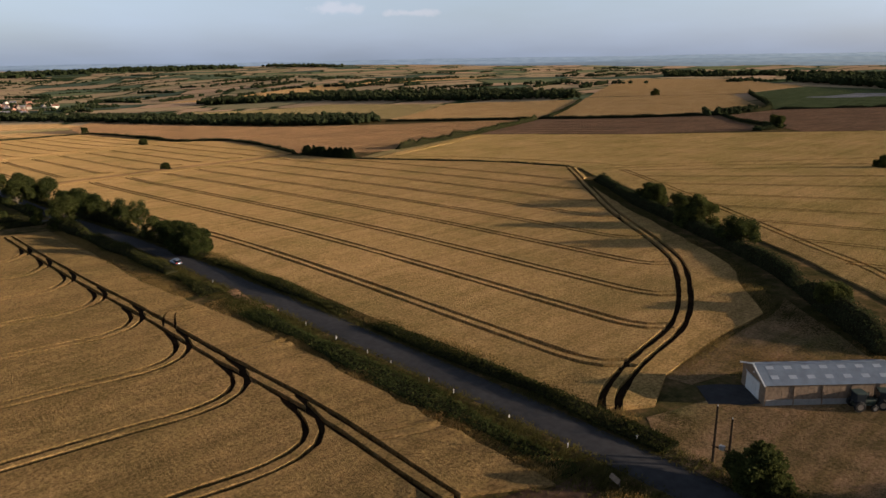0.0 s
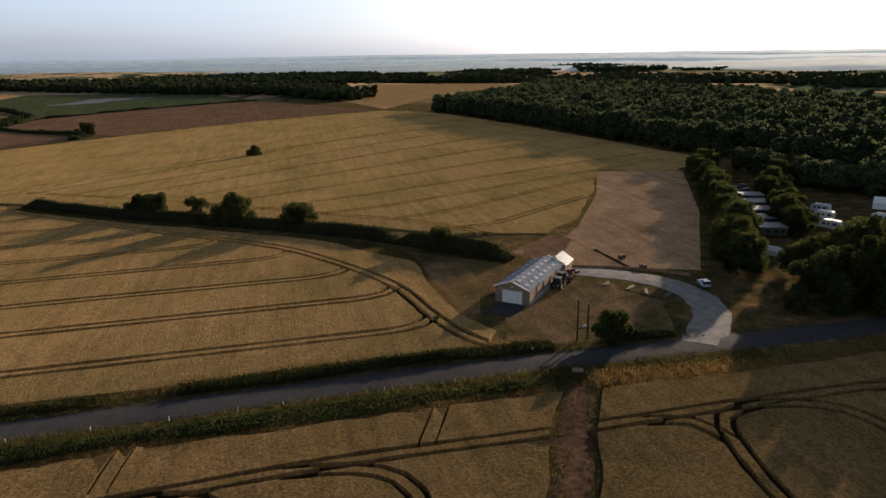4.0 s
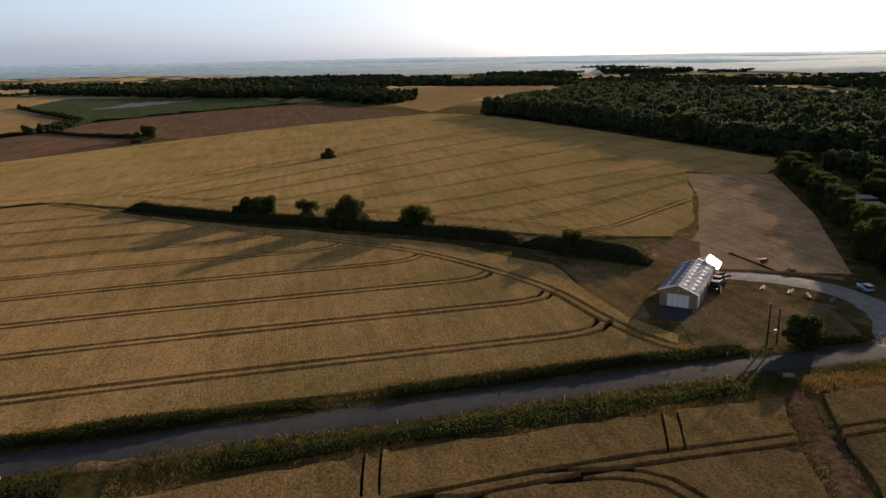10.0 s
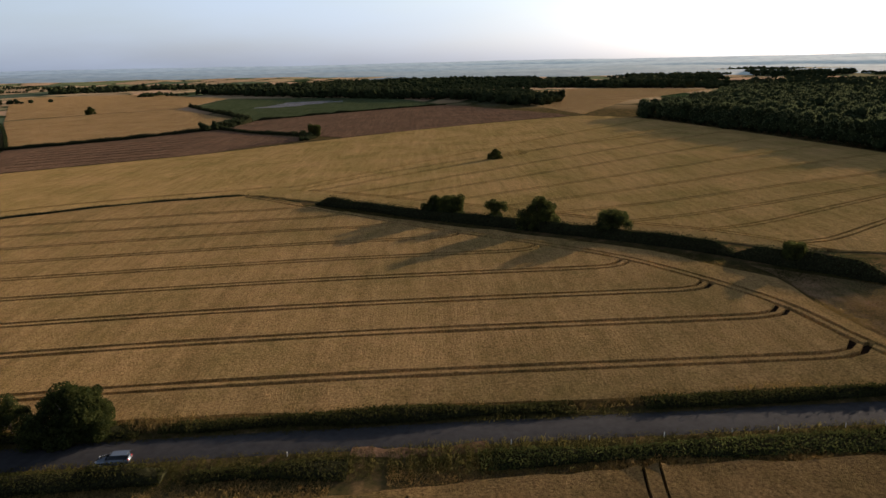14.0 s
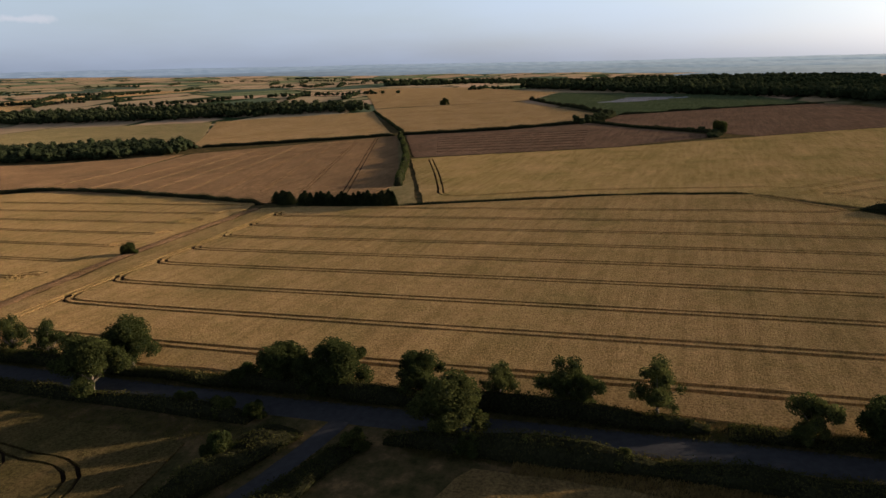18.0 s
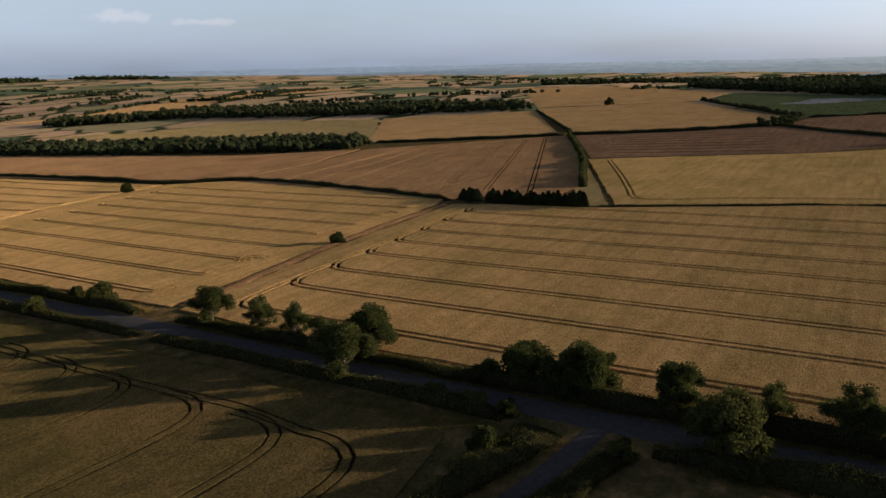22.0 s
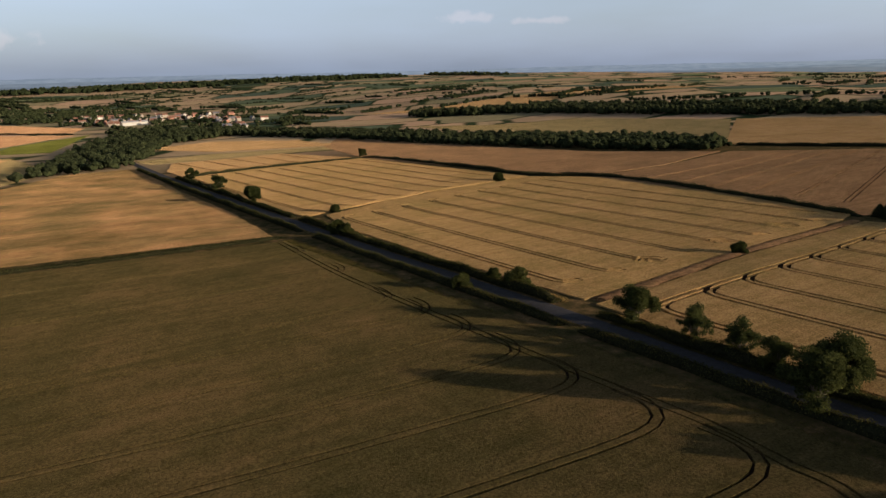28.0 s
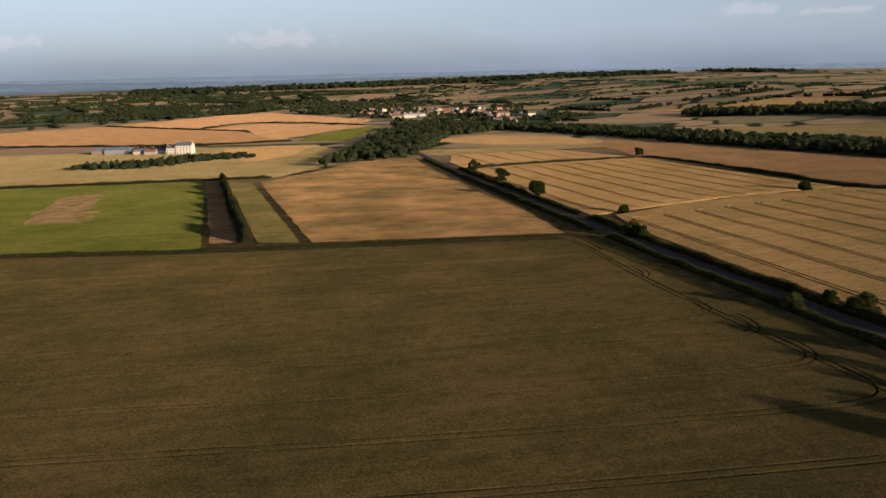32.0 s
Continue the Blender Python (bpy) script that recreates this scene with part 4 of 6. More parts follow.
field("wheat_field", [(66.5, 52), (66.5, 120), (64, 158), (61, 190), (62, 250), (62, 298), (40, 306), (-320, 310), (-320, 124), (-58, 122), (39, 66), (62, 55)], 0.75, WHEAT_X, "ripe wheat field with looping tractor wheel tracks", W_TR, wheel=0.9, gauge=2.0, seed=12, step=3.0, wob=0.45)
field("green_crop_field", [(57, 352), (60, 420), (56, 500), (50, 560), (46, 640), (-40, 650), (-150, 667), (-230, 684), (-700, 760), (-700, 420), (-60, 364), (20, 346)],
      0.5, GREENCROP, "dull green and brown unripe crop field with wheel tracks",
      [[(45, 376), (46, 385), (47, 398), (45, 426), (43, 472), (41, 517), (40, 560), (43, 636)]]
      + [[(45, y + 18), (45, y + 9), (41.5, y + 2.5), (34, y), (10, y + 1), (-55, y + 7), (-150, y + 19), (-400, y + 52)] for y in (360, 378, 401, 426, 448, 471, 494, 560, 605)] + [[(42, 532), (41.5, 523), (39, 517), (32, 515), (-60, 509), (-160, 517), (-400, 540)]], wheel=0.5, gauge=1.9, seed=12)

field("stubble_field", [(-80, 676), (46, 657), (52, 760), (50, 900), (52, 1000), (50, 1118), (-17, 1116), (-100, 985), (-120, 962)], 0.22, STUBBLE, "harvested stubble field in warm sun", seed=13)
field("grass_field", [(-230, 696), (-134, 678), (-169, 990), (-345, 1002), (-420, 720)], 0.2, GREENFIELD, "bright green grass field", seed=14)
field("brown_plot", [(-254, 787), (-207, 768), (-234, 938), (-281, 930)], 0.32, ROUGH, "brown patch of dry growth in a green field", seed=15)
WEDGE = [(-107, 686), (-86, 678), (-126, 960), (-150, 978)]
MARGIN = [(-131, 691), (-117, 689), (-158, 986), (-169, 988)]
field("grass_wedge", WEDGE, 0.2, VERGE, "rough green and brown grass wedge between hedge and stubble", seed=16)
field("pasture", [(-700, 1030), (-345, 1012), (-172, 1000), (-105, 998), (-60, 1080), (-20, 1180), (-60, 1400), (-300, 1420), (-700, 1380)], 0.15, OLIVE, "olive pasture round a white farmhouse", seed=17)
field("orange_field", [(-720, 1985), (-539, 2121), (-340, 1930), (-190, 1765), (-95, 1492), (-256, 1480), (-560, 1585), (-760, 1680)], 0.3, RUSSET, "brown-orange harvested field behind the farm", seed=18)
field("orange_field", [(-520, 2150), (-295, 2523), (-166, 2578), (93, 2060), (51, 1895), (-172, 2075), (-290, 1935)], 0.3, ORANGE, "gold harvested field beyond the farm", seed=19)
field("orange_field", [(-320, 1815), (-280, 1915), (-175, 2050), (55, 1835), (-74, 1612), (-132, 1520), (-180, 1775)], 0.3, ORANGE, "pinkish orange harvested field", seed=20)
field("meadow", [(-54, 1630), (80, 1825), (-10, 1450), (-88, 1485)], 0.2, GREENFIELD, "green meadow strip below the orange fields", seed=41)
field("meadow", [(-195, 1368), (-134, 1408), (-62, 1370), (-90, 1235), (-146, 1152)], 0.3, BARLEY, "pale dry meadow beside the farm", seed=42)
for pts in ([(-700, 1640), (-540, 1575), (-256, 1476), (-95, 1486)], [(-180, 1770), (-340, 1925), (-530, 2130)], [(-290, 1925), (-175, 2062), (55, 1865)]):
    hedge("hedge", pts, 3.0, 2.2, LEAF_D, "low dark hedge between harvested fields", 70, 3, 0.9)

# east and north, towards the valley
field("red_field", [(286, 496), (320, 705), (330, 712), (420, 722), (542, 754), (690, 590), (352, 440), (320, 440), (300, 480)], 0.5, RED, "red-brown ripe crop field with faint tramlines",
      [[(316 + 2 * k, 458 + 30 * k), (668 - 14 * k, 606 + 15 * k)] for k in range(0, 8)], wheel=0.8, seed=21)
field("red_field", [(270, 1010), (298, 835), (324, 716), (415, 724), (540, 762), (470, 862), (440, 1040), (375, 1330), (300, 1200)], 0.5, RED, "red-brown ripe crop field by the belt of trees", seed=22)
field("red_field", [(693, 582), (487, 486), (500, 440), (530, 332), (586, 264), (606, 260), (698, 336), (780, 392), (726, 478)], 0.4, REDDARK, "dark red-brown field of ripe crop", [[(540 + 24 * k, 360 + 3 * k), (520 + 22 * k, 480 + 8 * k)] for k in range(7)], wheel=1.2, seed=23)
field("red_field", [(590, 226), (665, 110), (732, 0), (767, 7), (999, 122), (880, 370), (786, 384), (706, 326)], 0.3, REDDARK, "dark brown field below the wood", seed=24)
field("root_field", [(884, 374), (1000, 128), (1038, 138), (1285, 217), (1456, 558), (1235, 566)], 0.4, ROOTS, "dark green root crop field", seed=25)
field("flower_field", [(1107, 385), (1219, 272), (1267, 388), (1116, 448)], 0.55, LAVENDER, "pale mauve flowering crop", seed=26)
field("wheat_field", [(698, 600), (606, 790), (640, 830), (950, 1040), (1060, 800)], 0.5, BARLEY, "pale gold wheat field", seed=27)
field("wheat_field", [(735, 600), (786, 398), (884, 382), (1190, 575), (1150, 700), (1098, 815)], 0.5, BARLEY, "pale gold wheat field with a lone tree", seed=28)
field("wheat_field", [(1195, 580), (1235, 572), (1460, 565), (1900, 900), (1900, 1250), (1110, 820), (1155, 705)], 0.5, BARLEY, "gold field climbing the far slope", seed=29)
field("wheat_field", [(600, 1080), (655, 838), (945, 1046), (878, 1349), (699, 1382), (590, 1500)], 0.5, OLIVE, "olive-gold field beyond the tree belt", seed=30)
field("wheat_field", [(745, 1991), (1043, 1739), (1140, 1760), (2163, 1850), (2163, 2000), (1100, 2000)], 0.5, BARLEY, "golden field across the valley", seed=31)
field("wheat_field", [(930, 14), (750, -18), (985, -130), (1292, -375), (1556, -281), (1381, -54)], 0.4, BARLEY, "pale gold field behind the wood", seed=32)

# airstrip and yard
field("rough_grass", [(107, 61), (120, 60.5), (150, 60), (166, 63), (156, 52), (143, 38), (137, 28), (131, 40), (119, 52), (108, 55)], 0.12, ROUGH, "rough brown and green grass behind the barn", soil=False, seed=36, category="grass")
field("dark_margin", MARGIN, 0.15, DOCK, "brown strip beside the tall hedge", soil=False, seed=37, category="earth")
field("green_lane", [(283, 409), (290, 402), (457, 478), (600, 548), (688, 586), (684, 592), (590, 554), (345, 444)], 0.2, OLIVE, "grassy green lane beside a tall hedge", soil=False, seed=38, category="grass")
field("airstrip", [(284, -56), (270, -95), (190, -53), (123, -11), (130, 6), (139, 23), (156, 34), (168, 9), (178, 0.5), (228, -29.5)], 0.06, MOWN, "mown dry grass airstrip", wob=0.15, soil=False, seed=33, category="grass")
field("bare_patch", [(141, 26), (156, 32.5), (171, 13), (163, 9), (150, 17)], 0.1, BROWN, "bare brown earth corner of the mown strip", soil=False, seed=35, category="earth")
field("yard_grass", [(84, 46), (84, 20), (92, 16), (104, 12), (118, 20), (127, 27), (111, 43), (105, 50), (92, 54)], 0.05, ROUGH, "worn dry grass between the barn and the road", soil=False, seed=34, category="grass")
track = strip("gravel_track", [(134, 24), (127, 14), (120, 6.5), (112, 2.5), (103, 2), (94, 5), (86, 11), (79, 17)], 6.6, 0.14, GRAVEL, None, "", 0.25, 4.0, 0.1, 5)
tagged(track, "pale gravel farm track curving off the road", "track", "", "structure")
path = strip("trampled_path", [(70, 47.5), (62, 52), (44, 60), (30, 68), (-60, 122)], 4.0, 0.12, CHURNED, None, "", 1.0, 3.0, 0.1, 6)
tagged(path, "trampled brown earth path through the wheat", "path", "", "structure")

# ---- hedges ----
hedge("hedge", [(287, 204), (265, 178), (242, 151), (228, 131), (214, 111), (190, 78), (176, 63)], 3.8, 3.3, LEAF_D, "dark clipped hedge with trees between two wheat fields", 1, 26, 0.3, 0.15)
hedge("hedge", [(176, 63), (162, 50), (146, 35)], 4.6, 4.2, LEAF_D, "dark clipped hedge near the barn", 2, 30, 0.3, 0.15)
hedge("hedge", beside(6.2, 20, 34, 7), 2.2, 1.6, LEAF, "low roadside hedge by the track mouth", 3, 26)
for i, (a, b, hgt) in enumerate([(46, 130, 0.95), (130, 205, 0.95), (205, 262, 1.2), (262, 462, 2.3), (478, 700, 1.9), (705, 1000, 2.0)]):
    hedge("hedge", beside(6.6, a, b, 18), 2.8, hgt, LEAF, "rough green roadside hedge with dry grass", 10 + i, 52, 0.27, 0.6)
for i, (a, b, hgt, o) in enumerate([(345, 460, 1.9, -6.8), (460, 650, 1.9, -7.5), (658, 1110, 2.2, -8)]):
    hedge("hedge", beside(o, a, b, 18), 2.8, hgt, LEAF, "thick green roadside hedge", 20 + i, 22, 0.3, 0.35)
for i, (a, b, hgt, o) in enumerate([(52, 150, 0.55, -9), (168, 196, 1.2, -9), (196, 320, 2.4, -8.5)]):
    hedge("hedge", beside(o, a, b, 12), 3.4, hgt, LEAF_B if i == 0 else LEAF, "tangled green growth in the roadside ditch", 50 + i, 52, 0.25, 0.6)
hedge("hedge", [(66, 320), (58, 322.5), (40, 326), (10, 331)], 6.0, 2.4, LEAF, "dark tangled thicket along the lane", 60, 50, 0.27, 0.6)
hedge("hedge", [(66, 336), (50, 339), (20, 344), (-60, 358)], 5.5, 2.6, LEAF, "dark tangled thicket along the lane", 61, 50, 0.27, 0.6)
hedge("hedge", [(48, 648), (-40, 655), (-150, 671), (-230, 689), (-420, 712)], 2.0, 1.5, LEAF, "low hedge between the crop and the stubble", 30, 16, 0.35)
hedge("hedge", [(-112, 684), (-128, 800), (-155, 992)], 4.5, 5.6, LEAF_D, "tall dark overgrown hedge", 31, 22, 0.45, 0.4)
hedge("hedge", [(-700, 1020), (-345, 1006), (-172, 995), (-111, 992)], 2.5, 2.0, LEAF, "hedge below the farmhouse pasture", 32, 8, 0.5)
hedge("hedge", [(320, 243), (315, 300), (298, 360), (283, 409)], 1.6, 0.9, LEAF_D, "thin dark hedge and ditch on a field edge", 33, 12, 0.3)
hedge("hedge", [(285, 492), (311, 593), (323, 709), (294, 752), (296, 831), (283, 1003), (270, 1022)], 3.0, 2.2, LEAF_D, "dark hedge between gold and red fields", 34, 9, 0.45)
hedge("hedge", [(270, 1020), (140, 1009), (78, 993)], 2.2, 1.8, LEAF, "hedge between two wheat fields", 35, 8, 0.45)
hedge("hedge", [(345, 437), (480, 490), (600, 545), (690, 588)], 4.0, 4.0, LEAF_B, "tall uneven hedge along a green lane", 36, 9, 0.6, 0.5)
hedge("hedge", [(695, 591), (724, 480), (784, 390)], 4.0, 3.0, LEAF_D, "dark hedge along a far field edge", 37, 6, 0.7)
hedge("hedge", [(784, 390), (700, 330), (610, 255), (586, 264)], 3.0, 2.2, LEAF_D, "dark hedge along a far field edge", 38, 6, 0.7)
hedge("hedge", [(695, 596), (640, 700), (606, 792)], 4.0, 2.5, LEAF_D, "dark hedge along a far field edge", 39, 6, 0.7)
hedge("hedge", [(784, 390), (880, 378), (1235, 569)], 4.0, 4.0, LEAF_D, "tall dark hedge beside the root crop", 40, 5, 0.8, 0.5)
hedge("hedge", [(1062, 800), (900, 700), (731, 602)], 3.0, 2.4, LEAF_D, "dark hedge running down the slope", 41, 5, 0.7)

hedge("hedge", [(882, 372), (940, 250), (1000, 125)], 3.0, 1.8, LEAF_D, "low broken hedge between brown field and root crop", 42, 5, 0.7, 0.6)
forest("thicket", along([(770, 400), (784, 390), (806, 387), (850, 381)], 5, 6, 47), 4.5, 7.5, LEAF_SHADED, "dark thicket where the field hedges meet", 47, 60, 0.02, 0.5)
forest("thicket", along([(588, 262), (606, 257), (622, 258), (646, 280)], 5, 2, 48), 3.0, 3.6, LEAF_SHADED, "low dark bushes on the field edge", 48, 60, 0.02, 0.45)

# ---- trees ----
ASH = build_tree(9.0, 4.8, 1.5, LEAF_T, 16000, 0.185, 1, "broad leafy green roadside tree", 11)
OAK = build_tree(9.2, 5.0, 0.6, LEAF_T, 19000, 0.2, 2, "round dense dark green tree", 12)
ROUND = build_tree(7.0, 4.4, 0.3, LEAF_T, 16000, 0.2, 3, "low round dark green tree", 10)
THIN = build_tree(7.6, 3.3, 1.2, LEAF_B, 6000, 0.15, 4, "thin open-crowned young tree", 7)
PALE = build_tree(6.6, 3.4, 0.5, LEAF_B, 9500, 0.16, 5, "paler olive green tree", 8)
LOPE = build_tree(7.4, 4.4, 1.0, LEAF_T, 9500, 0.165, 6, "lopsided tree with a bare side", 7, lean=0.12)
BUSH = build_tree(3.0, 2.3, -0.2, LEAF_T, 7000, 0.14, 7, "rounded green bush standing alone", 7, "bush")
TALL = build_tree(10.5, 5.2, 0.8, LEAF_B, 15000, 0.19, 8, "tall full-leaved tree beside the airstrip", 14)
FIR = build_conifer(8.0, 2.5, 7000, 0.2, 9, "dark pointed conifer in a dense clump on the field corner")
FIR_S = build_conifer(6.6, 2.7, 6000, 0.2, 10, "dark pointed conifer in a dense clump on the field corner")
PROTOS = [FIR, FIR_S, ASH, OAK, ROUND, THIN, PALE, LOPE, BUSH, TALL]
HB = "trees in the field hedge"
for p, x, y, r, s in [(OAK, 249, 152, 0, 0.72), (ROUND, 242, 145, 100, 0.98), (PALE, 234, 129, 0, 0.95), (OAK, 219.5, 115, 0, 1.0), (LOPE, 205, 93, 190, 1.0), (ROUND, 163, 52, 50, 0.75)]:
    plant(p, x, y, r, s, group=HB)
RT = "trees beside the road"
for p, x, y, r, s in [(ASH, 83, 448, 0, 0.85), (THIN, 83, 428, 40, 1.0), (THIN, 82, 414, 80, 1.0), (ASH, 69.5, 387, 0, 1.0), (ASH, 84, 390, 120, 0.95), (PALE, 82, 404, 10, 0.9), (ROUND, 83, 348, 60, 0.95), (OAK, 84.5, 336, 20, 0.95),
                      (BUSH, 82, 356, 0, 1.1), (ASH, 85, 317, 200, 0.75), (ASH, 70.5, 304.5, 77, 0.95), (THIN, 85, 300, 10, 0.85), (THIN, 86, 288, 130, 1.0), (PALE, 86.5, 284, 10, 0.85), (THIN, 87, 271, 200, 1.05), (PALE, 84.5, 246, 0, 0.95),
                      (ROUND, 85.5, 235, 44, 0.85), (THIN, 86, 227.5, 77, 0.75), (OAK, 85, 217, 33, 0.85), (OAK, 86.5, 214, 133, 0.6)]:
    plant(p, x, y, r, s, group=RT, wide=1.0 if p in (THIN, PALE) else 1.12)
for p, x, y, r, s in [(BUSH, 85.5, 32.5, 0, 1.5), (OAK, 403, 113, 0, 0.6), (PALE, 76, 967, 0, 1.2), (PALE, 77, 876, 50, 1.3), (ROUND, 77, 792, 90, 1.1), (BUSH, 101, 703, 0, 1.2), (BUSH, 75, 640, 40, 1.7), (BUSH, 77, 634, 80, 1.4), (BUSH, 66, 512, 10, 1.3), (BUSH, 82, 515, 70, 1.0), (BUSH, 83, 502, 20, 1.6),
                      (BUSH, 256, 747, 0, 1.6), (BUSH, 178, 482, 0, 1.2), (ROUND, 280, 1040, 0, 0.9), (ROUND, 612, 256, 0, 1.2), (OAK, 1157, 706, 0, 1.1)]:
    plant(p, x, y, r, s)
rs = np.random.RandomState(5)
AT = "tall trees beside the airstrip"
for q in along([(280, -110), (240, -87.5), (211, -73), (169, -49.5), (137, -31), (117, -18.5)], 3.4, 1.6, 3):
    plant(TALL if rs.rand() < 0.7 else ASH, q[0], q[1], rs.uniform(0, 360), rs.uniform(0.58, 0.78) * (1.12 if q[0] < 165 else 1.0), group=AT, wide=1.1)
CT = "trees among the caravans"
for q in along([(236, -116), (200, -93), (170, -74), (146, -59)], 5, 2.5, 4):
    plant(TALL if rs.rand() < 0.6 else OAK, q[0], q[1], rs.uniform(0, 360), rs.uniform(0.55, 0.78), group=CT)
for x, y, s in [(109, -31, 0.9), (103, -38, 1.0), (95, -31, 0.9), (93, -41, 1.1), (85, -37, 0.95), (100, -50, 1.2), (110, -55, 1.1), (88, -52, 1.2), (90, -14, 0.5), (85, -46, 1.15), (92, -63, 1.25), (104, -67, 1.2), (118, -62, 1.0), (112, -86, 1.1), (130, -100, 1.2), (120, -108, 1.2), (101, -97, 1.2), (92, -24, 1.15), (88, -33, 1.35), (86, -44, 1.45), (95, -48, 1.5), (106, -44, 1.35)]:
    plant(OAK, x, y, rs.uniform(0, 360), s, "big dark spreading tree beside the road", CT)
for x, y, s in [(55, 342, 1.1), (63, 320, 0.9), (69, 345, 0.8), (68, 352, 1.0), (69, 362, 0.9), (67, 300, 0.9), (68, 290, 1.0), (69, 275, 0.8)]:
    plant(BUSH, x, y, rs.uniform(0, 360), s, "dark green bush at the lane mouth")
CT2 = "dark conifers on the field corner"
for q in along([(291, 486), (288, 476)], 2.2, 0.6, 5):
    plant(FIR_S, q[0], q[1], rs.uniform(0, 360), rs.uniform(0.6, 0.8), "", CT2, wide=1.5)
for q in along([(286, 468), (284.5, 440), (284, 413)], 1.9, 0.9, 6):
    plant(FIR if rs.rand() < 0.5 else FIR_S, q[0], q[1], rs.uniform(0, 360), rs.uniform(0.58, 0.76), "", CT2, wide=1.5)
for p in PROTOS:
    for o in (*p.children_recursive, p):
        bpy.data.objects.remove(o)

# ---- woods ----
WOOD = [(310, -146), (388, -131), (440, -123), (502, -113), (600, -94), (690, -72), (740, -120), (1000, -290), (1112, -334), (960, -380), (815, -395), (640, -430), (500, -440), (330, -470), (120, -470), (60, -300), (105, -190), (140, -166), (165, -154), (190, -148), (215, -145), (245, -146)]
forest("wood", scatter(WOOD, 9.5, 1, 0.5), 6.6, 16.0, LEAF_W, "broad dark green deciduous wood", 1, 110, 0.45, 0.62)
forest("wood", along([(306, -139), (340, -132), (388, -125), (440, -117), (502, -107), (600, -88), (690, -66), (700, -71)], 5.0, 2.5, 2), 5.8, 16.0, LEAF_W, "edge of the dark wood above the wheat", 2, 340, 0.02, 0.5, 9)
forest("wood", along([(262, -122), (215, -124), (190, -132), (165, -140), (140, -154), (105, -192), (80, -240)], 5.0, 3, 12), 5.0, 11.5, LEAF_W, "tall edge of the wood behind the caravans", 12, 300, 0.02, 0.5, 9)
forest("wood", scatter([(905, 20), (1109, 106), (1336, 352), (1732, 715), (1800, 660), (1400, 200), (1150, -10), (960, -40)], 12, 3), 8.0, 15, LEAF_SHADED, "dark wood on the skyline", 3, 40, 0.1, 1.0)
forest("wood", scatter([(1420, -350), (2064, 10), (2100, -100), (1500, -420)], 16, 4), 10, 14, LEAF_SHADED, "far dark wood on high ground", 4, 10, 0.1, 1.2, 3)
forest("wood", scatter([(740, 1760), (927, 1560), (985, 1160), (1074, 806), (1150, 900), (1140, 1200), (1040, 1640), (800, 1830)], 11, 5), 7.5, 13, LEAF_SHADED, "long dark wood across the fields", 5, 50, 0.1, 0.9)
forest("wood", scatter([(370, 1340), (440, 1050), (502, 838), (548, 766), (600, 800), (640, 900), (560, 1090), (460, 1400), (330, 1640), (250, 1600)], 10, 6), 6.5, 9, LEAF_SHADED, "belt of dark trees in the valley", 6, 60, 0.05, 0.7)
forest("wood", scatter([(-70, 1062), (-38, 1100), (40, 1130), (58, 1180), (80, 1240), (154, 1440), (330, 1600), (320, 1700), (120, 1720), (70, 1560), (25, 1440), (-25, 1200)], 10.5, 7), 6, 9.5, LEAF_SHADED, "trees in the valley by the village road", 7, 60, 0.02, 0.7)
forest("wood", scatter([(-900, 4050), (-45, 4149), (695, 4156), (1566, 4004), (2045, 4091), (2000, 4330), (600, 4420), (-900, 4300)], 24, 8), 18, 15, LEAF_SHADED, "dark wooded ridge on the skyline", 8, 6, 0.0, 2.0, 3)
forest("wood", scatter([(2249, 4235), (2511, 3754), (2650, 3800), (2400, 4350)], 28, 9), 18, 13, LEAF_SHADED, "dark wood on a far hill", 9, 6, 0.0, 2.0, 3)
forest("wood", scatter([(2100, 1250), (2500, 700), (2620, 760), (2250, 1330)], 22, 10), 14, 14, LEAF_SHADED, "dark wood on the far slope", 10, 6, 0.0, 1.6, 3)
forest("wood", scatter([(-330, 1150), (-254, 1140), (-209, 1190), (-139, 1225), (-150, 1262), (-225, 1255), (-262, 1205), (-320, 1190)], 7.5, 13), 4.2, 5, LEAF_SHADED, "scrub below the farmhouse", 13, 40, 0.0, 0.6)


OPEN = [(-800, 1450), (-70, 1450), (110, 1830), (110, 2080), (-160, 2640), (-560, 2190), (-760, 2000)]  # harvested fields with no trees


def far_hedges(name, x0, x1, y0, y1, n, seed, label, big=4.5, tall=6.0, run=(100, 420)):
    """Hedgerow trees far off: broken lines of small crowns along old field edges."""
    rs = np.random.RandomState(seed)
    spots = []
    for k in range(n):
        x, y = rs.uniform(x0, x1), rs.uniform(y0, y1)
        a = radians((20 if rs.rand() < 0.6 else 110) + rs.uniform(-12, 12))
        d = 0.0
        while d < rs.uniform(*run):
            d += rs.choice([9, 11, 14, 40], p=[0.45, 0.25, 0.2, 0.1])
            spots.append((x + d * math.cos(a) + rs.uniform(-2, 2), y + d * math.sin(a) + rs.uniform(-2, 2)))
    spots = np.array(spots)
    spots = spots[~inside(OPEN, spots[:, 0], spots[:, 1])]
    forest(name, spots, big, tall, LEAF_SHADED, label, seed, 10, 0.0, 1.2, 3)


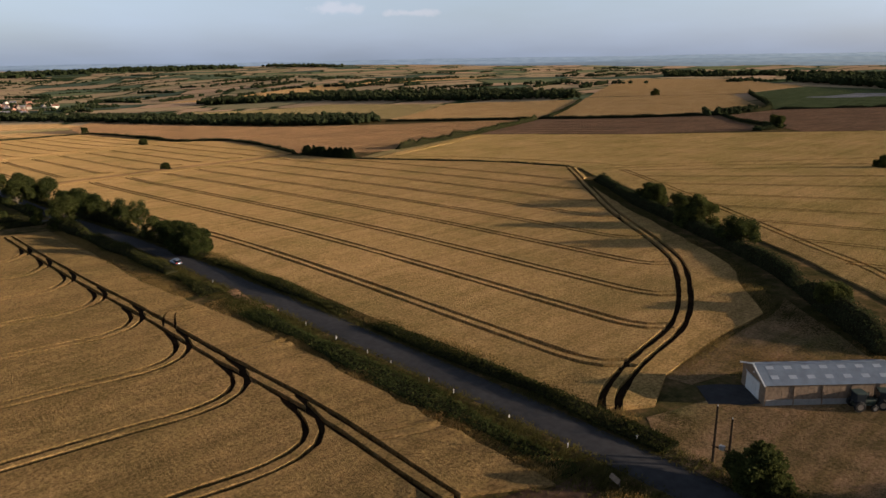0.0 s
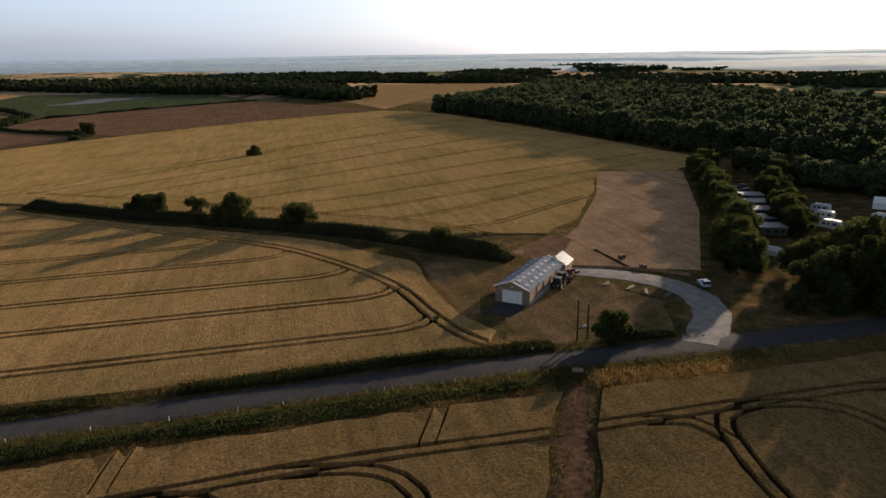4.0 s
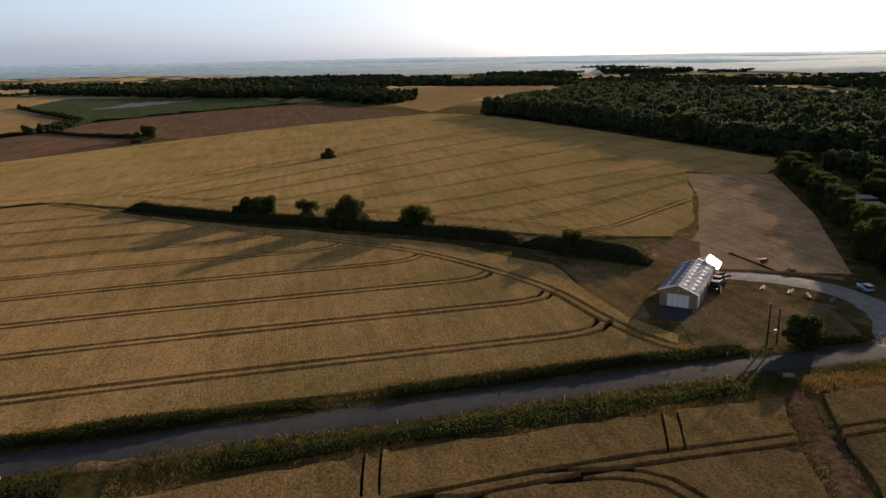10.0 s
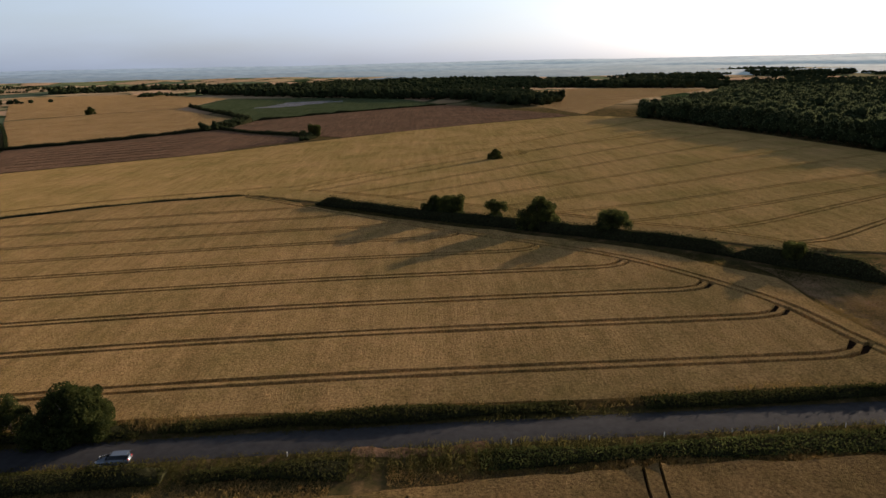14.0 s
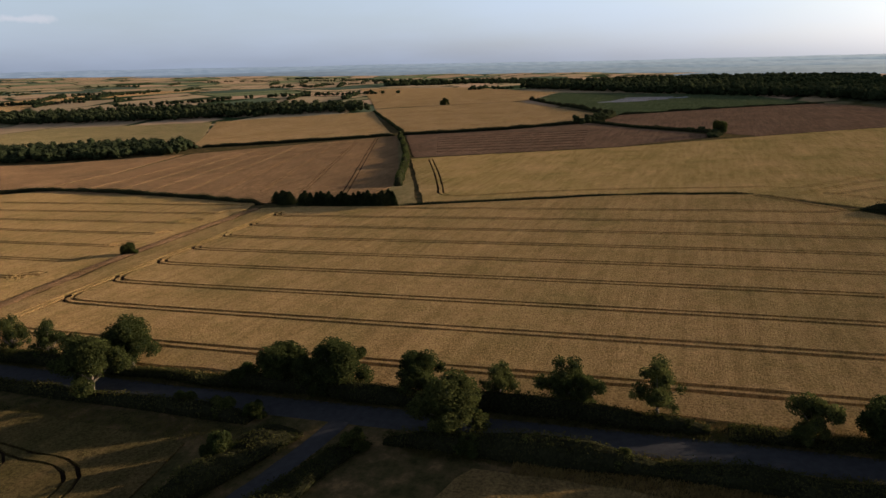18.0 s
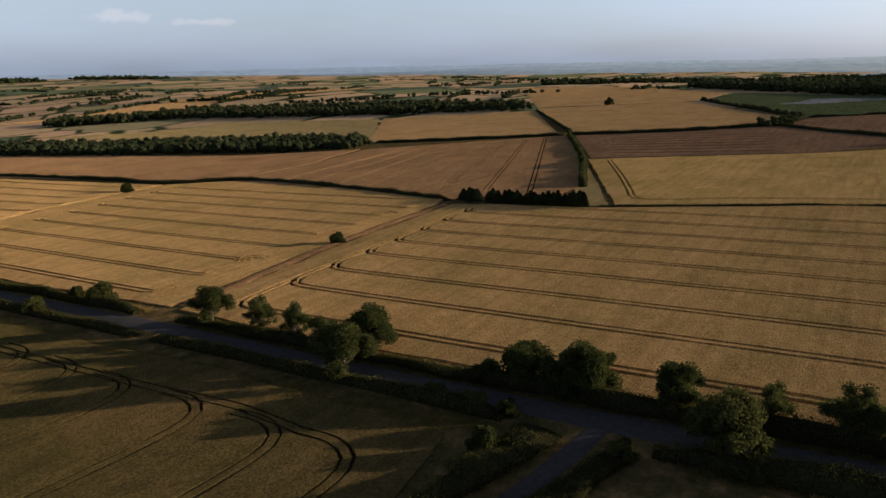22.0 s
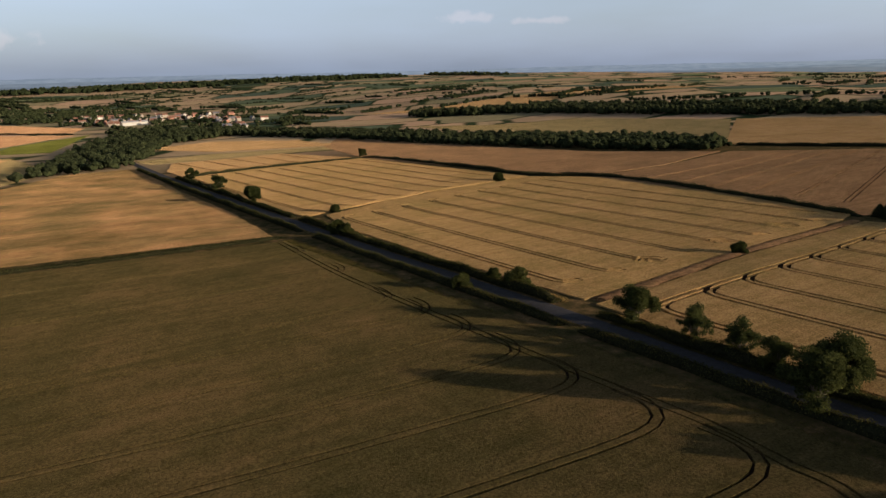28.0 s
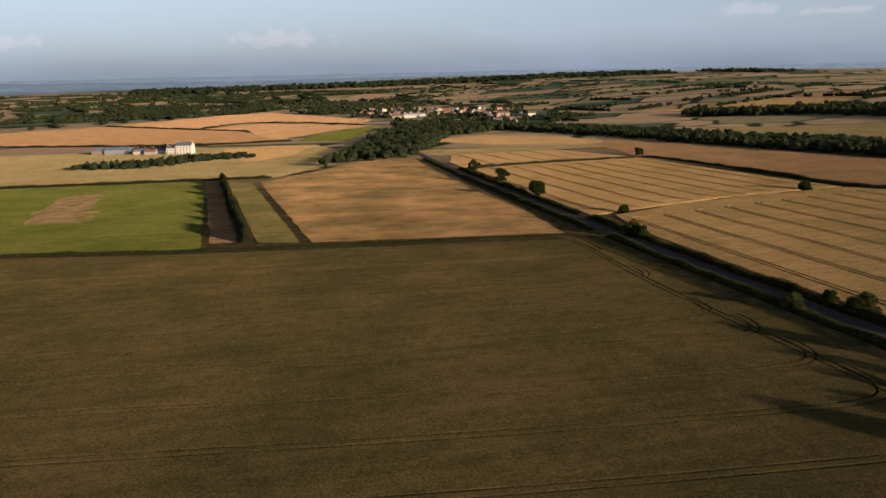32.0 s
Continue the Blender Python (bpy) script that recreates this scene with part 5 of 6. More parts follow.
far_hedges("hedgerow_trees", -900, 1500, 1750, 3900, 130, 21, "broken lines of hedgerow trees in the valley", 7, 8, (150, 500))
far_hedges("hedgerow_trees", -100, 520, 1700, 2500, 60, 22, "garden and street trees round the village", 6, 8, (30, 160))
far_hedges("hedgerow_trees", 1200, 3400, 600, 2600, 60, 23, "scattered hedgerow trees on the far slope", 6, 7, (100, 500))
far_hedges("hedgerow_trees", 1400, 3600, -1900, 300, 70, 24, "scattered hedgerow trees in hazy country", 8, 9, (100, 600))
far_hedges("hedgerow_trees", 500, 2300, -1900, -520, 55, 27, "hedgerow trees in the country behind the wood", 8, 8, (100, 500))
for i, (cx, cy, rx, ry) in enumerate([(1350, -560, 260, 60), (1500, -900, 300, 110), (950, -800, 160, 60), (2300, -600, 420, 120), (2800, -100, 160, 420), (3000, -900, 300, 200), (2500, 450, 200, 300), (3300, 200, 150, 500), (2000, -1050, 260, 140), (3300, -1500, 400, 200), (1750, -250, 60, 160)]):
    ring = [(cx + rx * math.cos(t) * (1 + 0.25 * math.sin(3 * t + i)), cy + ry * math.sin(t) * (1 + 0.2 * math.cos(4 * t + i))) for t in np.linspace(0, 2 * math.pi, 18, endpoint=False)]
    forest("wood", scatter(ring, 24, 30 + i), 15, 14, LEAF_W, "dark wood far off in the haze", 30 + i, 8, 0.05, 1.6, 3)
far_hedges("hedgerow_trees", -1500, -100, 1500, 3600, 45, 25, "scattered hedgerow trees beyond the farm", 7, 8, (150, 500))
far_hedges("hedgerow_trees", -1900, 100, 2300, 4000, 110, 26, "massed hedgerow trees of the far valley", 9, 9, (200, 700))


# ---- hills on the skyline ----
def backdrop(name, r, mean, wave, near, sunward, label, seed, arc=None):
    """A far ridge all round; haze is painted into its colour and glow, brighter towards the sun."""
    m, n, l, b = mat_new(name)
    p = pos_node(n)
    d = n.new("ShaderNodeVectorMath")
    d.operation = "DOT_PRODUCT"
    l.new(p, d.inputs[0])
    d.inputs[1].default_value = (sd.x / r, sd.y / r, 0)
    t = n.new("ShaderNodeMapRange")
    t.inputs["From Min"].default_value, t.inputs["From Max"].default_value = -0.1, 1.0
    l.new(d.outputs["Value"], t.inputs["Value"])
    # painted haze: first colour away from the sun, second towards it
    c = mix_node(n, l, t.outputs["Result"], near, sunward)
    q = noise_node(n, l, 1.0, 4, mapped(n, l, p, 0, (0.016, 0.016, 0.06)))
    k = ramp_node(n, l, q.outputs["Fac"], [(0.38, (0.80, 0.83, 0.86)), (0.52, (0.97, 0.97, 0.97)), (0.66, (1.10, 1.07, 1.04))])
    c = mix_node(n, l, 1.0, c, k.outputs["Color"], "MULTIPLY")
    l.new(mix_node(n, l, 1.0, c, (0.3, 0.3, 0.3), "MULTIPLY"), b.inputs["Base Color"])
    # the hills emit a little of their colour to keep the haze pale
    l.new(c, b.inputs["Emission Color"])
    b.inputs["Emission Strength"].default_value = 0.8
    b.inputs["Roughness"].default_value = 1.0
    rs = np.random.RandomState(seed)
    steps = 480
    verts, faces = [], []
    ph = rs.uniform(0, 6.28, 8)
    for i in range(steps):
        a = 2 * math.pi * i / steps
        w = sum(math.sin(a * f + ph[j]) * g for j, (f, g) in enumerate([(3, 0.5), (7, 0.35), (13, 0.3), (29, 0.16), (53, 0.1), (97, 0.06)]))
        top = 48.5 + r * math.tan(radians(mean + wave * w))
        if arc:
            off = abs((math.degrees(math.pi / 2 - a) - arc[0] + 180) % 360 - 180)
            top -= 70 * float(sst(arc[1] - 25, arc[1], off))
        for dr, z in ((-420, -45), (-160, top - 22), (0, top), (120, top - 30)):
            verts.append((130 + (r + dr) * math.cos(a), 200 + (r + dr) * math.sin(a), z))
    for i in range(steps):
        for c_ in range(3):
            a, b_ = i * 4 + c_, ((i + 1) % steps) * 4 + c_
            faces.append((a, b_, b_ + 1, a + 1))
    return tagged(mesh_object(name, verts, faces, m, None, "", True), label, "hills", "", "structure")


# nearest rise is added sunward, laying painted haze over the far ground
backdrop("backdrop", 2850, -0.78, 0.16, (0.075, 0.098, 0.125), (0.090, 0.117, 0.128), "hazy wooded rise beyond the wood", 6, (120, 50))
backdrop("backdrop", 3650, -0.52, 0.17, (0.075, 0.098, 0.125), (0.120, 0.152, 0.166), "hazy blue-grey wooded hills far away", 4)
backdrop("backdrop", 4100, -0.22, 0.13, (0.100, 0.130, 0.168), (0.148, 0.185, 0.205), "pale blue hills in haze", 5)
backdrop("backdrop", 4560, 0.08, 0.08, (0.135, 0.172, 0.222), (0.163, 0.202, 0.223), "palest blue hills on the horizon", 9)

# ---- paint, glass, metal for the built things ----
WHITE = simple_mat("white_paint", (0.55, 0.55, 0.54), 0.5, 0.08, 2.0)
CREAM = simple_mat("cream_panel", (0.36, 0.35, 0.31), 0.55, 0.1, 2.0)
GREYROOF = simple_mat("grey_fibre_roof", (0.135, 0.165, 0.21), 0.7, 0.15, 0.8, 0, 0, 0.12)
SHEETROOF = simple_mat("bright_sheet_roof", (0.26, 0.245, 0.225), 0.2, 0.1, 1.0, 0.85)
ROOFLIGHT = simple_mat("rooflight_sheet", (0.24, 0.28, 0.33), 0.65, 0.1, 1.5, 0, 0, 0.12)
TIMBER = simple_mat("brown_timber_board", (0.20, 0.145, 0.10), 0.8, 0.3, 2.5)
PALEWOOD = simple_mat("pale_timber", (0.12, 0.095, 0.07), 0.8, 0.3, 3.0)
BLOCK = simple_mat("concrete_block", (0.26, 0.25, 0.235), 0.9, 0.15, 2.0)
TYRE = simple_mat("tyre_rubber", (0.02, 0.02, 0.02), 0.85, 0.2, 8.0)
RIM = simple_mat("wheel_metal", (0.45, 0.45, 0.46), 0.35, 0.1, 8.0, 0.9)
SILVER = simple_mat("silver_car_paint", (0.17, 0.195, 0.23), 0.25, 0.05, 3.0, 0.6)
BLUECAR = simple_mat("pale_blue_car_paint", (0.20, 0.26, 0.34), 0.25, 0.05, 3.0, 0.3)
DARKCAR = simple_mat("dark_machine_paint", (0.035, 0.05, 0.04), 0.5, 0.3, 3.0)
REDPAINT = simple_mat("red_paint", (0.20, 0.03, 0.025), 0.5, 0.12, 4.0)
GLASS = simple_mat("dark_window_glass", (0.02, 0.025, 0.03), 0.08, 0.1, 4.0)
LAMP = simple_mat("lamp_lens", (0.6, 0.6, 0.58), 0.15, 0.05, 6.0)
TAIL = simple_mat("red_lens", (0.4, 0.02, 0.02), 0.2, 0.05, 6.0)
STONE = simple_mat("stone_wall", (0.31, 0.27, 0.215), 0.9, 0.2, 1.2)
BRICK = simple_mat("brick_wall", (0.30, 0.16, 0.11), 0.9, 0.2, 1.5)
RENDERWALL = simple_mat("white_house_wall", (0.540, 0.495, 0.420), 0.8, 0.08, 0.6)
PANTILE = simple_mat("red_pantile", (0.17, 0.085, 0.058), 0.85, 0.2, 1.0)
SLATE = simple_mat("slate_roof", (0.12, 0.12, 0.135), 0.6, 0.2, 1.0)
CANVAS = simple_mat("white_canvas", (0.68, 0.68, 0.66), 0.8, 0.06, 1.5)
METAL = simple_mat("galvanised_metal", (0.40, 0.41, 0.42), 0.45, 0.15, 3.0, 0.7)


def poly(verts, faces):
    bm = bmesh.new()
    vs = [bm.verts.new(v) for v in verts]
    for f in faces:
        bm.faces.new([vs[i] for i in f])
    bmesh.ops.recalc_face_normals(bm, faces=bm.faces)
    return bm


def slab(a, b, c, d, thick):
    """A sheet with thickness through four corners."""
    q = [Vector(p) for p in (a, b, c, d)]
    n = (q[1] - q[0]).cross(q[3] - q[0]).normalized() * thick
    return poly([*q, *[p - n for p in q]], [(0, 1, 2, 3), (7, 6, 5, 4), (0, 4, 5, 1), (1, 5, 6, 2), (2, 6, 7, 3), (3, 7, 4, 0)])


def wheel(parent, x, y, r, w, name="wheel"):
    bm = bmesh.new()
    bmesh.ops.create_cone(bm, cap_ends=True, segments=18, radius1=r, radius2=r, depth=w, matrix=pose(x, y, r, 90, 0, 0))
    bmesh.ops.bevel(bm, geom=[e for e in bm.edges if len(e.link_faces) == 2 and e.calc_face_angle() > 1.0], offset=w * 0.15, segments=1, affect="EDGES")
    t = part(name, bm, TYRE, parent)
    bm = bmesh.new()
    bmesh.ops.create_cone(bm, cap_ends=True, segments=14, radius1=r * 0.6, radius2=r * 0.55, depth=w + 0.03, matrix=pose(x, y, r, 90, 0, 0))
    part("rim", bm, RIM, t)
    return t


def loft(sections):
    """Skin over rows of points."""
    bm = bmesh.new()
    rows = [[bm.verts.new(p) for p in s] for s in sections]
    for a, b in zip(rows, rows[1:]):
        for i in range(len(a) - 1):
            bm.faces.new((a[i], a[i + 1], b[i + 1], b[i]))
    bm.faces.new(rows[0][::-1])
    bm.faces.new(rows[-1])
    bmesh.ops.recalc_face_normals(bm, faces=bm.faces)
    return bm


def car(x, y, rz, paint, label, estate=True, lift=0.12):
    L, W = 4.1, 1.72
    ob = thing("car", x, y, label, "car", rz, hz(x * K, y * K) + lift)
    prof = [(-2.05, 0.42, 0.72), (-1.9, 0.30, 0.88), (-1.2, 0.26, 0.95), (-0.2, 0.25, 0.96), (0.7, 0.25, 0.94), (1.3, 0.26, 0.88), (1.85, 0.30, 0.74), (2.05, 0.42, 0.60)]
    secs = []
    for px, lo, hi in prof:
        w = W / 2 * (0.88 if abs(px) > 1.8 else 1.0)
        secs.append([(px, -w, lo), (px, -w * 1.02, (lo + hi) / 2), (px, -w * 0.94, hi), (px, 0, hi + 0.04), (px, w * 0.94, hi), (px, w * 1.02, (lo + hi) / 2), (px, w, lo)])
    part("body", loft(secs), paint, ob, "", True)
    rear = -1.85 if estate else -1.3
    cab = [(rear, 0.90, 0.92), (rear + 0.35, 0.9, 1.38), (-0.6, 0.9, 1.46), (0.1, 0.9, 1.42), (0.95, 0.9, 0.95)]
    secs = [[(px, -0.78, lo), (px, -0.62 - 0.1 * (1.46 - hi), hi - 0.06), (px, 0, hi), (px, 0.62 + 0.1 * (1.46 - hi), hi - 0.06), (px, 0.78, lo)] for px, lo, hi in cab]
    part("windows", loft(secs), GLASS, ob, "dark tinted glass", True)
    part("roof", box((rear + 0.25) / 2 - 0.1, 0, 1.445, abs(rear) + 0.25, 1.2, 0.05, 0.02), paint, ob)
    for sx in (-1.25, 1.3):
        for sy in (-0.8, 0.8):
            wheel(ob, sx, sy, 0.31, 0.2)
    for sy in (-0.6, 0.6):
        part("headlight", box(1.98, sy, 0.66, 0.14, 0.3, 0.13, 0.03), LAMP, ob)
        part("tail_light", box(-2.0, sy, 0.78, 0.1, 0.25, 0.2, 0.03), TAIL, ob)
    part("bumper", box(2.03, 0, 0.42, 0.12, 1.5, 0.16, 0.04), DARKCAR, ob)
    for sy in (-0.92, 0.92):
        part("door_mirror", box(0.72, sy, 0.98, 0.12, 0.16, 0.12, 0.03), paint, ob)
    return ob


def caravan(x, y, rz, label, L=5.2, W=2.1, H=2.2, group="touring caravans on the site", paint=None):
    ob = thing("caravan", x, y, label, "caravan", rz, None, group)
    prof = [(-L / 2, 0.75, 1.7), (-L / 2 + 0.12, 0.45, 2.3), (-L / 2 + 0.6, 0.42, 2.55), (L / 2 - 1.0, 0.42, 2.55), (L / 2 - 0.25, 0.45, 2.1), (L / 2, 0.8, 1.3)]
    secs = []
    for px, lo, hi in prof:
        hi = lo + (hi - lo) * H / 2.2
        secs.append([(px, -W / 2, lo), (px, -W / 2, hi - 0.12), (px, -W / 2 + 0.15, hi), (px, W / 2 - 0.15, hi), (px, W / 2, hi - 0.12), (px, W / 2, lo)])
    part("body", loft(secs), paint or WHITE, ob)
    for sy in (-1, 1):
        for px, w in ((-1.4, 1.0), (0.1, 0.7), (1.3, 0.8)):
            part("window", box(px, sy * (W / 2 + 0.005), 1.6, w, 0.05, 0.55, 0.02), GLASS, ob)
    part("window", box(L / 2 - 0.12, 0, 1.6, 0.12, W * 0.75, 0.5, 0.02), GLASS, ob)
    part("door", box(-0.55, -W / 2 - 0.01, 1.25, 0.6, 0.05, 1.5, 0.02), CREAM, ob)
    for sy in (-0.9, 0.9):
        wheel(ob, -0.2, sy, 0.32, 0.2)
    part("drawbar", box(L / 2 + 0.5, 0, 0.45, 1.1, 0.12, 0.1, 0.02), METAL, ob)
    part("roof_vent", box(-0.5, 0, 2.52 * H / 2.2 + 0.1, 0.5, 0.5, 0.12, 0.03), CREAM, ob)
    return ob


def static_caravan(x, y, rz, group):
    ob = thing("static_caravan", x, y, "long static caravan with a flat pale grey roof", "caravan", rz, None, group)
    L, W, H = 6.6, 5.4, 2.1
    part("body", box(0, 0, 0.45 + H / 2, L, W, H, 0.06), OLIVEPANEL, ob)
    part("roof", box(0, 0, 0.45 + H + 0.08, L + 0.2, W + 0.2, 0.16, 0.05), SHEETPALE, ob, "flat pale roof")
    for sy in (-1, 1):
        for px in (-2.2, -0.6, 1.4):
            part("window", box(px, sy * (W / 2 + 0.005), 1.6, 1.0, 0.05, 0.8, 0.02), GLASS, ob)
    part("door", box(2.5, -W / 2 - 0.01, 1.4, 0.8, 0.05, 1.9, 0.02), WHITE, ob)
    for px in (-2.6, 0, 2.6):
        part("support", box(px, 0, 0.22, 0.4, 2.0, 0.44, 0.02), BLOCK, ob)
    return ob


OLIVEPANEL = simple_mat("dull_green_panel", (0.07, 0.075, 0.055), 0.6, 0.15, 1.0)
SHEETPALE = simple_mat("pale_roof_sheet", (0.30, 0.30, 0.30), 0.7, 0.12, 0.6, 0, 0, 0.1)


# ---- the barn ----
def barn():
    L, W, E, R = 19.0, 6.8, 3.1, 4.3
    ob = thing("barn", 121.1, 38.2, "long farm barn with a grey sheet roof and brown boarded walls", "barn", -41)
    x0, x1, y0, y1 = -L / 2, L / 2, -W / 2, W / 2
    # block plinth in bays along the south side
    for i in range(5):
        bx = x0 + L * (i + 0.5) / 5
        part("plinth_panel", box(bx, y0, 0.42, L / 5 - 0.16, 0.2, 0.84, 0.02), BLOCK, ob, "pale concrete panel")
    for i in range(6):
        part("post", box(x0 + L * i / 5, y0 - 0.02, E / 2, 0.18, 0.24, E, 0.02), TIMBER, ob)
    n = 44
    for i in range(n):
        bx = x0 + L * (i + 0.5) / n
        part("board", box(bx, y0 - 0.008 * (i % 2), 0.84 + (E - 0.84) / 2, L / n - 0.015, 0.06, E - 0.84), TIMBER, ob)
    part("wall", box(0, y1, E / 2, L, 0.15, E), TIMBER, ob, "brown boarded back wall")
    for gx, nm in ((x0, "gable_wall"), (x1, "gable_wall")):
        d = 0.12
        v = [(gx - d / 2, y0, 0), (gx - d / 2, y1, 0), (gx - d / 2, y1, E), (gx - d / 2, 0, R - 0.05), (gx - d / 2, y0, E)]
        v += [(p[0] + d, p[1], p[2]) for p in v]
        part(nm, poly(v, [(0, 1, 2, 3, 4), (9, 8, 7, 6, 5), (0, 5, 6, 1), (1, 6, 7, 2), (2, 7, 8, 3), (3, 8, 9, 4), (4, 9, 5, 0)]), TIMBER, ob)
        sx = -1 if gx < 0 else 1
        for sy in (-1, 1):
            part("barge_board", slab((gx + sx * 0.12, 0, R + 0.12), (gx + sx * 0.36, 0, R + 0.12), (gx + sx * 0.36, sy * (W / 2 + 0.35), E - 0.1), (gx + sx * 0.12, sy * (W / 2 + 0.35), E - 0.1), 0.18), WHITE, ob, "white barge board")
    # corrugated roof, sheet by sheet
    m = 16
    for sy in (-1, 1):
        for i in range(m):
            a, b = x0 - 0.25 + (L + 0.5) * i / m, x0 - 0.25 + (L + 0.5) * (i + 1) / m
            light = i % 2 == 1
            secs = []
            k = 10
            for u in (0.0, 1.0):
                y, z = sy * (W / 2 + 0.35) * u, R + 0.1 - (R + 0.2 - E) * u
                secs.append([(a + (b - a) * q / k, y, z + 0.03 * (q % 2)) for q in range(k + 1)])
            bm = bmesh.new()
            rows = [[bm.verts.new(p) for p in s] for s in secs]
            for q in range(k):
                bm.faces.new((rows[0][q], rows[0][q + 1], rows[1][q + 1], rows[1][q]))
            part("roof_sheet", bm, GREYROOF, ob)
            if light:
                for u0, u1 in ((0.12, 0.27), (0.55, 0.72)):
                    ya, yb = sy * (W / 2 + 0.35) * u0, sy * (W / 2 + 0.35) * u1
                    za, zb = R + 0.16 - (R + 0.2 - E) * u0, R + 0.16 - (R + 0.2 - E) * u1
                    part("rooflight", slab((a + 0.1, ya, za), (b - 0.1, ya, za), (b - 0.1, yb, zb), (a + 0.1, yb, zb), 0.02 * sy), ROOFLIGHT, ob, "pale translucent rooflight")
    part("ridge_cap", box(0, 0, R + 0.17, L + 0.5, 0.35, 0.08, 0.03), GREYROOF, ob)
    # the big white door of four leaves in the west gable
    for i in range(4):
        part("door_panel", box(x0 - 0.12, -1.5 + i * 1.0, 1.3, 0.08, 0.94, 2.4, 0.02), WHITE, ob, "white sheet door panel")
    part("door_rail", box(x0 - 0.16, 0, 2.6, 0.1, 4.4, 0.12, 0.02), METAL, ob)
    part("gable_lamp", box(x0 - 0.15, 0, 3.3, 0.16, 0.24, 0.2, 0.04), LAMP, ob)
    return ob


barn()


def annex():
    ob = thing("shed", 132.0, 26.3, "small steep-roofed shed with a shining sheet roof", "shed", -41)
    L, W, E, H = 4.6, 4.4, 2.6, 1.45
    for sx in (-1, 1):
        v = [(sx * L / 2 - 0.06, -W / 2, 0), (sx * L / 2 - 0.06, W / 2, 0), (sx * L / 2 - 0.06, W / 2, E), (sx * L / 2 - 0.06, 0, E + H), (sx * L / 2 - 0.06, -W / 2, E)]
        v += [(p[0] + 0.12, p[1], p[2]) for p in v]
        part("gable_wall", poly(v, [(0, 1, 2, 3, 4), (9, 8, 7, 6, 5), (0, 5, 6, 1), (1, 6, 7, 2), (2, 7, 8, 3), (3, 8, 9, 4), (4, 9, 5, 0)]), CREAM, ob, "pale gable wall")
        part("wall", box(0, sx * W / 2, E / 2, L, 0.12, E), TIMBER, ob)
        part("roof_slope", slab((-L / 2 - 0.3, 0, E + H + 0.1), (L / 2 + 0.3, 0, E + H + 0.1), (L / 2 + 0.3, sx * (W / 2 + 0.4), E - 0.17), (-L / 2 - 0.3, sx * (W / 2 + 0.4), E - 0.17), 0.08 * -sx), SHEETROOF, ob, "smooth bright metal roof")
    part("ridge_cap", box(0, 0, E + H + 0.14, L + 0.6, 0.3, 0.08, 0.02), METAL, ob)
    part("door", box(0.3, -W / 2 - 0.08, 1.05, 1.6, 0.06, 2.1, 0.02), TIMBER, ob)
    return ob


annex()


def tractor(x, y, rz, label):
    ob = thing("tractor", x, y, label, "tractor", rz)
    part("bonnet", box(0.9, 0, 1.05, 1.6, 0.75, 0.7, 0.08), DARKCAR, ob)
    part("cab", box(-0.5, 0, 1.75, 1.3, 1.4, 1.3, 0.1), GLASS, ob)
    part("cab_roof", box(-0.5, 0, 2.45, 1.5, 1.6, 0.16, 0.05), DARKCAR, ob)
    part("chassis", box(0.2, 0, 0.75, 2.8, 0.6, 0.4, 0.05), DARKCAR, ob)
    for sy in (-0.85, 0.85):
        wheel(ob, -0.7, sy, 0.72, 0.4, "rear_wheel")
        wheel(ob, 1.3, sy, 0.45, 0.3, "front_wheel")
    part("exhaust", box(1.0, 0.3, 1.8, 0.1, 0.1, 0.9, 0.03), DARKCAR, ob)
    return ob


tractor(119.5, 31.5, -41, "dark green tractor parked against the barn wall")
tractor(122.8, 28.8, -55, "dark green tractor beside the barn")


def trailer(x, y, rz, label):
    ob = thing("trailer", x, y, label, "trailer", rz)
    part("bed", box(0, 0, 0.85, 2.8, 1.6, 0.14, 0.03), DARKCAR, ob)
    for sy in (-0.8, 0.8):
        part("side_board", box(0, sy, 1.1, 2.8, 0.06, 0.4, 0.02), REDPAINT, ob)
        wheel(ob, -0.3, sy, 0.34, 0.22)
    part("drawbar", box(1.8, 0, 0.7, 1.0, 0.12, 0.1, 0.02), METAL, ob)


trailer(125.2, 26.2, -30, "low dark farm trailer with red sides")
trailer(127.6, 24.2, -80, "small farm trailer by the shed")


def timber_stack(x, y, rz, label, n=5, L=3.0):
    ob = thing("timber_stack", x, y, label, "timber", rz)
    rs = np.random.RandomState(int(x * 7 + y))
    for i in range(n):
        bm = box(0, 0, 0, L * rs.uniform(0.7, 1.1), 0.22, 0.16, 0.02)
        bmesh.ops.transform(bm, matrix=pose(rs.uniform(-0.3, 0.3), (i % 3) * 0.3 - 0.3, 0.1 + 0.17 * (i // 3), 0, 0, rs.uniform(-8, 8)), verts=bm.verts)
        part("plank", bm, PALEWOOD, ob)


for x, y, rz in [(119, 18.6, -40), (114.5, 14.2, -45), (111, 12, -30), (107, 8.4, -50), (103, 13, 20), (129, 30, 30)]:
    timber_stack(x, y, rz, "pale timber lying at the edge of the yard")


def machine(x, y, rz, label, paint):
    ob = thing("roller", x, y, label, "implement", rz)
    bm = bmesh.new()
    bmesh.ops.create_cone(bm, cap_ends=True, segments=16, radius1=0.5, radius2=0.5, depth=1.5, matrix=pose(0, 0, 0.5, 90, 0, 0))
    part("drum", bm, DARKCAR, ob)
    part("frame", box(0.3, 0, 0.75, 1.4, 1.7, 0.12, 0.03), paint, ob)
    part("drawbar", box(1.4, 0, 0.6, 1.2, 0.12, 0.1, 0.02), METAL, ob)


